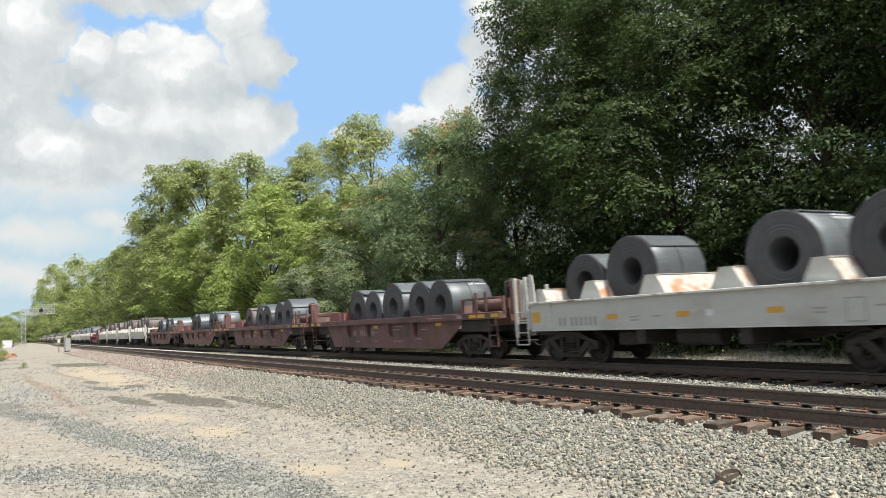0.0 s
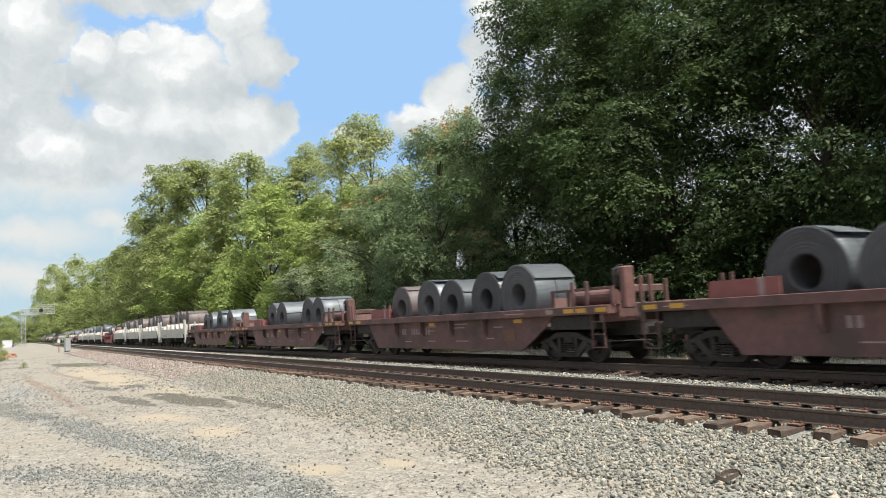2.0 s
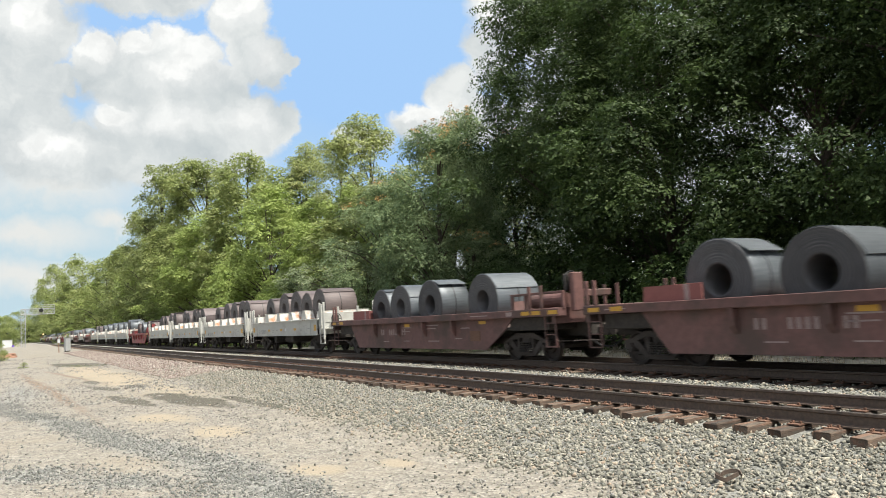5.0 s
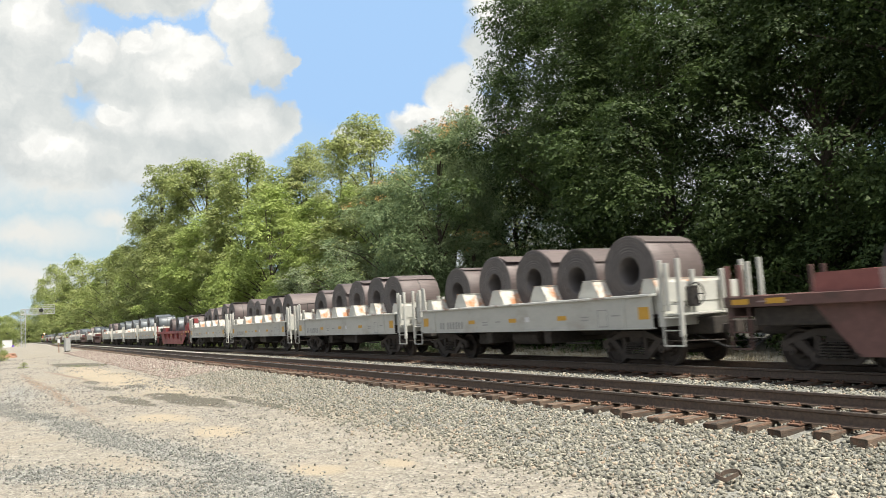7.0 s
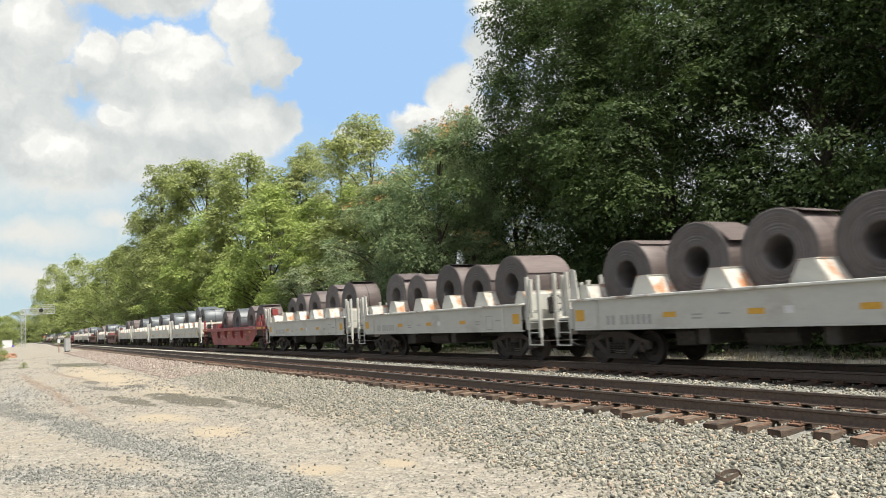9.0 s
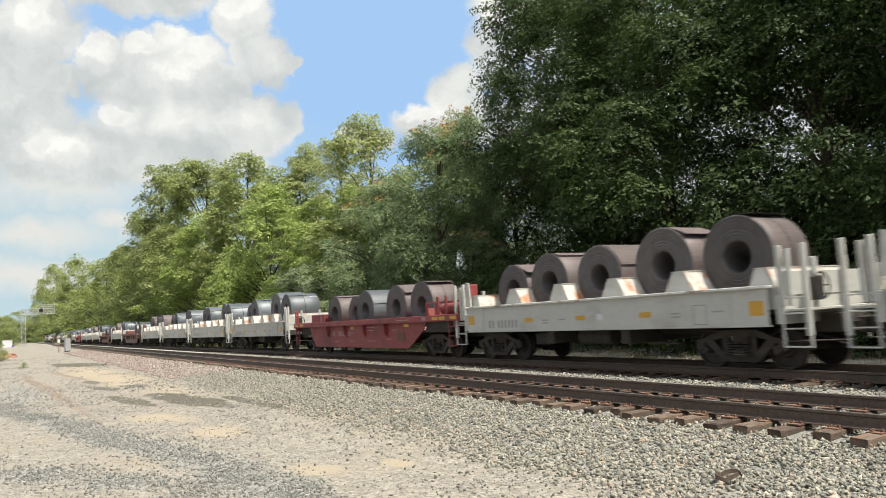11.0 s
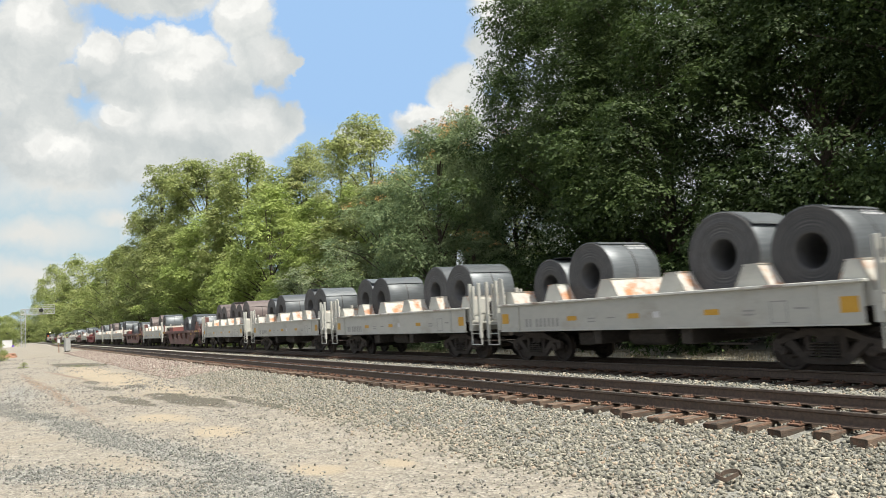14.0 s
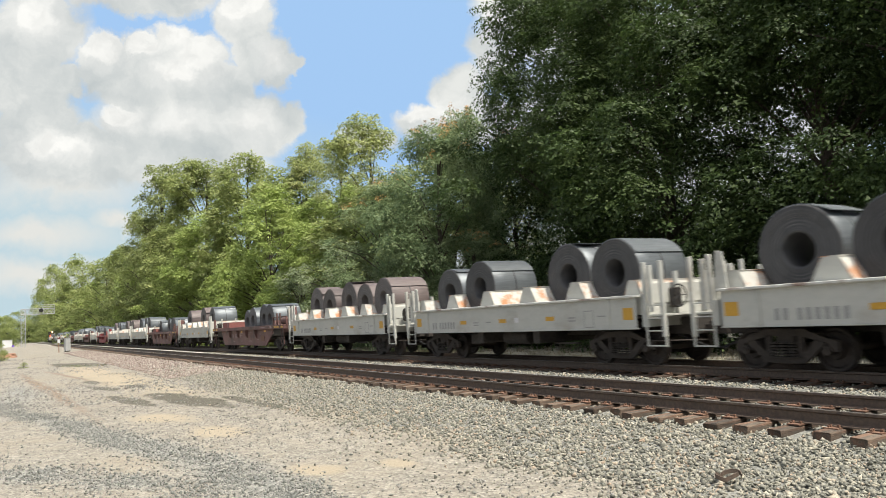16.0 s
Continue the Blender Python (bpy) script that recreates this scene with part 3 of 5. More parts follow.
def wheelset(parent, y):
    bm = bmesh.new()
    prof = [(0.09, 0.10), (0.09, 0.17), (0.03, 0.19), (0.03, 0.33), (0.068, 0.36), (0.068, WHEEL_R), (-0.03, WHEEL_R + 0.004), (-0.045, WHEEL_R + 0.024), (-0.06, WHEEL_R + 0.02), (-0.06, 0.36), (-0.02, 0.33), (-0.02, 0.19), (-0.06, 0.17), (-0.06, 0.10)]
    seg = 24
    for s in (-1, 1):
        rings = []
        for k in range(seg):
            a = 2 * math.pi * k / seg
            rings.append([bm.verts.new((s * (GAUGE / 2 + w), r * math.cos(a), r * math.sin(a))) for w, r in prof])
        for k in range(seg):
            p, q = rings[k], rings[(k + 1) % seg]
            for i in range(len(prof) - 1):
                bm.faces.new((p[i], p[i + 1], q[i + 1], q[i]))
    tube(bm, (-1.0, 0, 0), (1.0, 0, 0), 0.085, seg=12)
    bmesh.ops.recalc_face_normals(bm, faces=bm.faces)
    ob = part("wheelset", bm, M["wheel"], parent, "", False, pose(0, y, WHEEL_R))
    for s in (-1, 1):
        cap = boxes(bevel=0)
        tube(cap, (s * 1.06, 0, 0), (s * 1.13, 0, 0), 0.10, 0.09, seg=10)
        for k in range(3):
            a = k * 2.094
            box(cap, s * 1.13 - 0.02, s * 1.13 + 0.02, 0.05 * math.cos(a) - 0.015, 0.05 * math.cos(a) + 0.015, 0.05 * math.sin(a) - 0.015, 0.05 * math.sin(a) + 0.015)
        part("axle_cap", cap, M["truck"], ob)
    return ob


def truck(parent, y0):
    """Three-piece freight truck: side frames with spring nests, bolster."""
    for s in (-1, 1):
        bm = bmesh.new()
        for out in ([(-1.12, 0.40), (-1.12, 0.60), (-0.80, 0.68), (-0.42, 0.84), (0.42, 0.84), (0.80, 0.68), (1.12, 0.60), (1.12, 0.40), (0.98, 0.40), (0.90, 0.56), (0.36, 0.70), (-0.36, 0.70), (-0.90, 0.56), (-0.98, 0.40)],
                    [(-0.86, 0.56), (-0.66, 0.62), (-0.30, 0.26), (-0.42, 0.17)], [(0.86, 0.56), (0.42, 0.17), (0.30, 0.26), (0.66, 0.62)],
                    [(-0.42, 0.17), (-0.32, 0.28), (0.32, 0.28), (0.42, 0.17)], [(-0.40, 0.28), (-0.40, 0.72), (-0.30, 0.72), (-0.30, 0.28)], [(0.30, 0.28), (0.30, 0.72), (0.40, 0.72), (0.40, 0.28)]):
            prism(bm, [(y0 + a, b) for a, b in out], "x", s * 1.03 - 0.05, s * 1.03 + 0.05)
        fr = part("side_frame", bm, M["truck"], parent, "grimy cast steel side frame")
        bm = bmesh.new()
        for dy in (-0.2, 0.0, 0.2):
            for k in range(6):
                z = 0.27 + 0.055 * k
                tube(bm, (s * 1.10, y0 + dy, z), (s * 1.10, y0 + dy, z + 0.03), 0.085, seg=10)
        part("spring_nest", bm, M["under"], fr)
    part("bolster", boxes((-1.05, 1.05, y0 - 0.2, y0 + 0.2, 0.55, 0.82), bevel=0.03), M["truck"], parent)
    return [wheelset(parent, y0 - 0.889), wheelset(parent, y0 + 0.889)]


def coupler(parent, s, y_end, y_pull):
    bm = boxes((-0.07, 0.07, min(s * y_end, s * (y_pull - 0.2)), max(s * y_end, s * (y_pull - 0.2)), 0.78, 0.94),
               (-0.15, 0.13, min(s * (y_pull - 0.25), s * (y_pull - 0.01)), max(s * (y_pull - 0.25), s * (y_pull - 0.01)), 0.71, 1.02), bevel=0.015)
    part("coupler", bm, M["truck"], parent, "rusty knuckle coupler")
    bm = bmesh.new()
    tube(bm, (-0.3, s * (y_end - 0.1), 0.72), (-0.25, s * (y_pull - 0.25), 0.42), 0.025)
    tube(bm, (-0.25, s * (y_pull - 0.25), 0.42), (-0.1, s * (y_pull), 0.40), 0.025)
    part("air_hose", bm, M["dark"], parent)
    bm = bmesh.new()
    tube(bm, (-1.42, s * (y_end + 0.08), 0.62), (-0.2, s * (y_pull - 0.3), 0.58), 0.014, seg=6)
    part("uncoupling_lever", bm, M["truck"], parent)


def brake_wheel(parent, material, x, y, z):
    bm = bmesh.new()
    seg = 20
    for k in range(seg):
        a, b = 2 * math.pi * k / seg, 2 * math.pi * (k + 1) / seg
        tube(bm, (x + 0.26 * math.cos(a), y, z + 0.26 * math.sin(a)), (x + 0.26 * math.cos(b), y, z + 0.26 * math.sin(b)), 0.018, seg=6)
    for k in range(5):
        a = 2 * math.pi * k / 5
        tube(bm, (x, y, z), (x + 0.26 * math.cos(a), y, z + 0.26 * math.sin(a)), 0.013, seg=5)
    part("brake_wheel", bm, M["dark"], parent, "dark spoked hand brake wheel")
    part("brake_housing", boxes((x - 0.16, x + 0.16, y + 0.03, y + 0.2, z - 0.28, z + 0.2), bevel=0.04), M["under"], parent)


def side_ladder(car, paint, x, ya, yb, foot, top, rungs):
    """A bent stirrup frame with rungs across it."""
    bm = bmesh.new()
    prism(bm, [(ya - 0.02, top), (ya + 0.02, top), (ya + 0.02, foot + 0.03), (yb - 0.02, foot + 0.03), (yb - 0.02, top), (yb + 0.02, top), (yb + 0.02, foot), (ya - 0.02, foot)]
          if yb > ya else [(ya + 0.02, top), (ya - 0.02, top), (ya - 0.02, foot + 0.03), (yb + 0.02, foot + 0.03), (yb + 0.02, top), (yb - 0.02, top), (yb - 0.02, foot), (ya + 0.02, foot)], "x", x - 0.018, x + 0.018)
    frame_part = part("ladder", bm, paint, car, "side ladder and stirrup")
    for z in rungs:
        bm = bmesh.new()
        tube(bm, (x, ya, z), (x, yb, z), 0.016, seg=6)
        part("rung", bm, paint, frame_part)


G_LEN, B_LEN = 13.5, 17.45


def grey_car():
    """Light grey coil car: deep side sills with a flange, five transverse bays between wedge saddles."""
    car = new("coil_car")
    g, hb = M["grey"], 5.52
    for s in (-1, 1):
        side = part("side_sill", boxes((s * 1.50 - 0.02, s * 1.50 + 0.02, -hb, hb, 0.93, 1.68), bevel=0.008), g, car)
        part("top_flange", boxes((min(s * 1.36, s * 1.60), max(s * 1.36, s * 1.60), -hb - 0.03, hb + 0.03, 1.665, 1.725), bevel=0.01), M["chipped"], side, "pale flange with chipped rusty edges")
        part("bottom_flange", boxes((min(s * 1.4, s * 1.56), max(s * 1.4, s * 1.56), -hb, hb, 0.905, 0.935), bevel=0.006), g, side)
        for y in (-4.62, 4.62):
            bm = boxes((min(s * 1.515, s * 1.555), max(s * 1.515, s * 1.555), y - 0.04, y + 0.04, 0.94, 1.66), bevel=0.006)
            part("stiffener", bm, g, side)
        for y, w, h, z in ((-5.27, 0.17, 0.29, 1.28), (5.27, 0.17, 0.29, 1.29), (-2.28, 0.19, 0.12, 1.24), (0.0, 0.19, 0.12, 1.23), (2.24, 0.19, 0.12, 1.23)):
            part("reflector", boxes((s * 1.524 - 0.002, s * 1.524 + 0.002, y - w, y + w, z - h / 2, z + h / 2)), M["yellow"], side, "yellow reflective patch")
        bm = bmesh.new()
        for y in (4.28, 4.10, 3.80, 3.62, 3.44, 3.26, 3.08, 2.90):
            box(bm, s * 1.5235 - 0.002, s * 1.5235 + 0.002, y - 0.10, y, 1.03, 1.26)
        for y, z in ((1.62, 1.21), (1.62, 1.13), (0.9, 1.21), (-3.05, 1.24), (-3.05, 1.16), (-4.2, 1.25)):
            box(bm, s * 1.5235 - 0.002, s * 1.5235 + 0.002, y - 0.28, y, z - 0.018, z + 0.018)
        tagged(part("lettering", bm, M["stencil"], side, "worn dark stencils"), kind="stuff")
        part("data_plate", boxes((s * 1.5235 - 0.002, s * 1.5235 + 0.002, -0.82, -0.62, 1.17, 1.31)), M["white_paint"], side, "small white data plate")
        u0, u1 = s * 1.5232 - 0.001, s * 1.5232 + 0.001
        bm = boxes((u0, u1, -4.05, -3.68, 0.97, 0.995), (u0, u1, -4.05, -3.68, 1.385, 1.41), (u0, u1, -4.05, -4.025, 0.97, 1.41), (u0, u1, -3.705, -3.68, 0.97, 1.41))
        part("placard_frame", bm, M["stencil"], side)
    part("floor_plate", boxes((-1.48, 1.48, -5.45, 5.45, 1.15, 1.22)), M["under"], car)
    part("centre_sill", boxes((-0.35, 0.35, -6.3, 6.3, 0.72, 1.12), bevel=0.02), M["under"], car)
    for y in (-1.45, 1.45):
        part("cross_bearer", boxes((-1.4, 1.4, y - 0.15, y + 0.15, 0.55, 1.1), bevel=0.02), M["under"], car)
    bm = bmesh.new()
    tube(bm, (-0.9, -0.6, 0.72), (-0.9, 0.6, 0.72), 0.22, seg=14)
    part("air_reservoir", bm, M["under"], car)
    part("brake_cylinder", boxes((-1.1, -0.7, 1.9, 2.5, 0.5, 0.85), bevel=0.03), M["under"], car)
    part("brake_rod", boxes((-1.1, -0.95, -2.9, -1.9, 0.52, 0.57), bevel=0.01), M["under"], car)
    for k in range(6):
        y = -5.3 + 2.12 * k
        bm = bmesh.new()
        lo, hi, crest = (0.62, 0.15, 2.165) if 0 < k < 5 else (0.45, 0.12, 2.07)
        prism(bm, [(y - lo, 1.24), (y - hi, crest), (y + hi, crest), (y + lo, 1.24)], "x", -1.33, 1.33)
        w = part("saddle", bm, M["grey"], car, "grey wedge saddle with rusted crest")
        box2 = boxes((-1.335, 1.335, y - hi - 0.03, y + hi + 0.03, crest + 0.001, crest + 0.022))
        part("saddle_cap", box2, M["cream"], w)
        bm = bmesh.new()
        for d in (-1, 1):
            a = [Vector((x, y + d * yy, zz)) for x in (-1.325, 1.325) for yy, zz in ((hi + 0.02, crest - 0.03), (lo * 0.93, 1.40))]
            off = Vector((0, d * 0.006, 0.003))
            vs = [bm.verts.new(p + off) for p in a] + [bm.verts.new(p + off * 3) for p in a]
            for f in ((0, 1, 3, 2), (4, 6, 7, 5), (0, 4, 5, 1), (2, 3, 7, 6), (0, 2, 6, 4), (1, 5, 7, 3)):
                bm.faces.new([vs[i] for i in f])
        bmesh.ops.recalc_face_normals(bm, faces=bm.faces)
        part("wear_plate", bm, M["cream"], w, "pale wear plate streaked with orange rust")
    for s in (-1, 1):
        part("end_sill", boxes((-1.45, 1.45, min(s * 5.65, s * 5.83), max(s * 5.65, s * 5.83), 0.95, 1.5), bevel=0.01), g, car)
        part("end_bulkhead", boxes((-1.3, 1.3, min(s * 5.75, s * 5.85), max(s * 5.75, s * 5.85), 1.5, 1.98), bevel=0.01), g, car)
        for x in (-1.44, 1.44):
            for y in (5.80, 5.98, 6.32):
                part("post", boxes((x - 0.045, x + 0.045, s * y - 0.05, s * y + 0.05, 0.72 if y > 6 else 1.3, 2.48 if y != 5.98 else 2.40), bevel=0.01), g, car)
            if s > 0:
                bm = bmesh.new()
                prism(bm, [(5.36, 1.72), (5.44, 2.50), (5.60, 2.54), (5.68, 1.72)], "x", x - 0.02, x + 0.02)
                part("corner_plate", bm, g, car, "tall tapered corner plate")
            side_ladder(car, g, x, s * 5.78, s * 6.34, 0.50, 1.5, (0.86, 1.15, 1.45))
        part("crossover_platform", boxes((-1.4, 1.4, min(s * 5.85, s * 6.25), max(s * 5.85, s * 6.25), 1.20, 1.24)), g, car)
        for x in (-0.55, 0.5):
            part("end_post", boxes((x - 0.05, x + 0.05, s * 5.95 - 0.05, s * 5.95 + 0.05, 1.24, 2.25), bevel=0.01), g, car)
        coupler(car, s, 5.75, G_LEN / 2)
    brake_wheel(car, g, -0.75, -6.2, 1.66)
    axles = truck(car, -4.45) + truck(car, 4.45)
    return car, axles


def deep_car(paint, bulk):
    """Brown or red trough coil car: flanged deck, deep side that tapers up over the trucks, ribs."""
    car = new("coil_car")
    g, hl = M[paint], 8.1
    for s in (-1, 1):
        out = [(-4.45, 0.34), (-5.55, 0.96), (-5.95, 1.32), (6.25, 1.32), (5.85, 0.80), (5.45, 0.34)]
        bm = bmesh.new()
        prism(bm, out, "x", s * 1.37 - 0.02, s * 1.37 + 0.02)
        side = part("side_wall", bm, g, car)
        part("deck_flange", boxes((min(s * 1.30, s * 1.585), max(s * 1.30, s * 1.585), -hl - 0.25, hl, 1.31, 1.53), bevel=0.012), g, side)
        for y in (-2.6, -0.54, 1.54, 3.62):
            bm = bmesh.new()
            xo = s * 1.392
            prism(bm, [(xo, 0.76), (xo, 1.308), (s * 1.575, 1.308), (s * 1.54, 0.95)], "y", y - 0.06, y + 0.06)
            part("rib", bm, g, side)
        for y, z in ((-8.1, 1.42), (-7.35, 1.42), (-6.86, 1.42), (6.9, 1.42), (-4.3, 1.21), (0.9, 1.20), (7.7, 1.42)):
            part("reflector", boxes((min(s * 1.588, s * 1.591) if z > 1.4 else min(s * 1.392, s * 1.395), max(s * 1.588, s * 1.591) if z > 1.4 else max(s * 1.392, s * 1.395), y - 0.2, y + 0.2, z - 0.055, z + 0.055)), M["yellow"], side, "yellow reflective patch")
        bm = bmesh.new()
        u0, u1 = (min(s * 1.392, s * 1.3945), max(s * 1.392, s * 1.3945))
        for y in (3.2, 3.02, 2.45, 2.27, 2.09, 1.91, 1.35, 1.17):
            box(bm, u0, u1, y - 0.085, y, 0.85, 1.08)
        for y, z, w in ((1.3, 1.12, 0.7), (1.3, 0.98, 0.6), (-0.6, 1.18, 0.9), (-0.6, 1.06, 0.7), (-0.7, 0.62, 0.8), (-3.0, 1.05, 0.5), (1.2, 0.62, 0.5), (-2.6, 0.7, 0.4), (3.0, 0.6, 0.5)):
            box(bm, u0, u1, y - w, y, z - 0.016, z + 0.016)
        u0, u1 = (min(s * 1.588, s * 1.5905), max(s * 1.588, s * 1.5905))
        box(bm, u0, u1, -4.9, -3.9, 1.40, 1.43)
        box(bm, u0, u1, 6.6, 7.3, 1.40, 1.43)
        box(bm, u0, u1, -6.2, -5.9, 1.36, 1.48)
        tagged(part("lettering", bm, M["white"], side, "faded white stencils"), kind="stuff")
        part("placard", boxes((min(s * 1.392, s * 1.41), max(s * 1.392, s * 1.41), -4.15, -3.55, 0.62, 0.95), bevel=0.004), M["plate"], side, "rusty placard holder")
    part("deck", boxes((-1.32, 1.32, -7.95, -6.0, 1.34, 1.40), (-1.32, 1.32, 6.0, 7.95, 1.34, 1.40)), g, car)
    part("trough_floor", boxes((-1.34, 1.34, -6.0, 6.0, 0.95, 1.02)), M["under"], car)
    part("centre_sill", boxes((-0.3, 0.3, -8.2, 8.2, 0.70, 1.15), bevel=0.02), M["under"], car)
    for k in range(6):
        y = -4.6 + 2.0 * k
        bm = bmesh.new()
        prism(bm, [(y - 0.6, 1.02), (y - 0.16, 1.5), (y + 0.16, 1.5), (y + 0.6, 1.02)], "x", -1.28, 1.28)
        part("saddle", bm, g, car)
    for s in (-1, 1):
        bm = bmesh.new()
        prism(bm, [(5.38, 1.42), (5.38, 1.90), (6.25, 1.90), (6.32, 1.42)] if s > 0 else [(s * 5.7, 1.42), (s * 5.75, 1.80), (s * 5.85, 1.80), (s * 5.95, 1.42)], "x", -1.25, 1.25)
        part("end_bulkhead", bm, M[bulk if s > 0 else paint], car, "brighter red end bulkhead")
        if s > 0:
            for x in (-1.23, 1.23):
                part("bulkhead_wing", boxes((x - 0.02, x + 0.02, 4.55, 5.378, 1.42, 1.90), bevel=0.005), M[bulk], car)
            part("bulkhead_stripe", boxes((-1.256, -1.251, 4.90, 5.04, 1.42, 1.895)), M["white"], car, "pale vertical stripe")
        part("end_sill", boxes((-1.5, 1.5, min(s * 7.95, s * 8.11), max(s * 7.95, s * 8.11), 1.1, 1.55), bevel=0.01), g, car)
        for x in (-1.46, 1.46):
            for y in ((7.75, 8.05) if s > 0 else (6.94, 7.49)):
                part("post", boxes((x - 0.035, x + 0.035, s * y - 0.05, s * y + 0.05, 1.53, 2.18), bevel=0.008), g, car)
            side_ladder(car, g, x, s * 7.6, s * 8.05, 0.45, 1.32, (0.80, 1.12))
        coupler(car, s, 8.0, B_LEN / 2)
    for y0, y1 in ((-7.6, -5.72), (6.0, 7.6)):
        part("body_bolster", boxes((-1.33, 1.33, y0, y1, 0.92, 1.305), bevel=0.02), M["under"], car)
    # raised guard rail and reservoir at the brake end
    bm = boxes((-1.42, -1.34, -8.35, -5.95, 1.93, 2.0), (-1.42, -1.34, -6.05, -5.95, 1.53, 1.95), (-1.42, -1.34, -6.7, -6.62, 1.53, 1.95), (-1.42, -1.34, -8.4, -8.3, 1.53, 2.0), bevel=0.008)
    part("guard_rail", bm, g, car)
    bm = bmesh.new()
    tube(bm, (-0.95, -8.0, 1.74), (-0.95, -6.5, 1.74), 0.2, seg=16)
    part("air_reservoir", bm, g, car)
    part("brake_stand", boxes((-1.2, -0.85, -8.62, -8.42, 1.42, 2.48), (-0.85, 0.2, -8.58, -8.46, 1.8, 2.0), bevel=0.03), g, car)
    brake_wheel(car, g, -1.05, -8.36, 2.26)
    axles = truck(car, -6.1) + truck(car, 6.1)
    return car, axles


def coil_mesh(dia, width, seed):
    """A wound steel coil with stepped wraps on its ends, bore and a lifted tail."""
    rng = random.Random(seed)
    bm = bmesh.new()
    seg, ro, ri = 48, dia / 2, 0.36
    rr = [ri, ri + 0.03]
    while rr[-1] < ro - 0.09:
        rr.append(rr[-1] + rng.uniform(0.09, 0.18))
    rr = [r for r in rr if r < ro - 0.03] + [ro - 0.02, ro]
    lip = [rng.uniform(0, 0.022) for _ in rr]
    lip[0], lip[-1], lip[-2] = 0.03, 0.025, 0.004
    prof = [(-width / 2 + d, r) for r, d in zip(rr, lip)] + [(-width * 0.17, ro), (width * 0.17, ro)] + [(width / 2 - d, r) for r, d in zip(rr[::-1], lip[::-1])]
    rings = []
    for k in range(seg):
        a = 2 * math.pi * k / seg
        rings.append([bm.verts.new((w, r * math.cos(a), r * math.sin(a))) for w, r in prof])
    n = len(prof)
    for k in range(seg):
        p, q = rings[k], rings[(k + 1) % seg]
        for i in range(n):
            bm.faces.new((p[i], p[(i + 1) % n], q[(i + 1) % n], q[i]))
    bmesh.ops.recalc_face_normals(bm, faces=bm.faces)
    me = bpy.data.meshes.new("wound_sheet")
    bm.to_mesh(me)
    bm.free()
    for f in me.polygons:
        f.use_smooth = abs(f.normal.x) < 0.2
    return me


def tail_mesh(dia, width, lift):
    """The loose outer end of the sheet, lying on the top."""
    bm = bmesh.new()
    ro, rows = dia / 2, []
    for i in range(15):
        a = math.radians(58 + 6 * i)
        r = ro + 0.006 + lift * (max(0, i - 10) / 4) ** 1.5
        rows.append([bm.verts.new((x, rr * math.cos(a), rr * math.sin(a))) for rr in (r, r + 0.012) for x in (-width / 2 + 0.03, width / 2 - 0.03)])
    for p, q in zip(rows, rows[1:]):
        for i, j in ((0, 1), (3, 2), (2, 0), (1, 3)):
            bm.faces.new((p[i], p[j], q[j], q[i]))
    bm.faces.new([rows[0][i] for i in (0, 2, 3, 1)])
    bm.faces.new([rows[-1][i] for i in (0, 1, 3, 2)])
    bmesh.ops.recalc_face_normals(bm, faces=bm.faces)
    me = bpy.data.meshes.new("loose_end")
    bm.to_mesh(me)
    bm.free()
    return me


def band_mesh(dia):
    bm = bmesh.new()
    ro, seg = dia / 2, 48
    rings = []
    for k in range(seg):
        a = 2 * math.pi * k / seg
        rings.append([bm.verts.new((x, r * math.cos(a), r * math.sin(a))) for x, r in ((-0.018, ro - 0.01), (-0.018, ro + 0.006), (0.018, ro + 0.006), (0.018, ro - 0.01))])
    for k in range(seg):
        p, q = rings[k], rings[(k + 1) % seg]
        for i in range(3):
            bm.faces.new((p[i], p[i + 1], q[i + 1], q[i]))
    bmesh.ops.recalc_face_normals(bm, faces=bm.faces)
    me = bpy.data.meshes.new("steel_band")
    bm.to_mesh(me)
    bm.free()
    me.materials.append(M["band"])
    return me


COIL_KINDS = []
for i, (dia, width) in enumerate([(1.72, 1.55), (1.84, 1.25), (1.78, 1.75), (1.62, 1.10), (1.90, 1.60)]):
    COIL_KINDS.append((dia, width, coil_mesh(dia, width, i), tail_mesh(dia, width, (0.03, 0.10, 0.02, 0.14, 0.05)[i]), band_mesh(dia)))


def with_material(me, material):
    c = me.copy()
    c.materials.append(material)
    return c


def with_edges(me, material):
    """Rolled face in one material, the ends of the wraps and the bore in a dull dark one."""
    c = with_material(me, material)
    c.materials.append(M["edge_brown" if material == M["steel_brown"] else "edge_grey"])
    for f in c.polygons:
        rho = math.hypot(f.center.y, f.center.z)
        f.material_index = 1 if abs(f.normal.x) > 0.35 or rho < 0.45 else 0
    return c


COIL_SETS = {key: [(d, w, with_edges(a, M[mt]), with_material(t, M[mt]), b) for d, w, a, t, b in COIL_KINDS] for key, mt in (("g", "steel_grey"), ("b", "steel_brown"))}


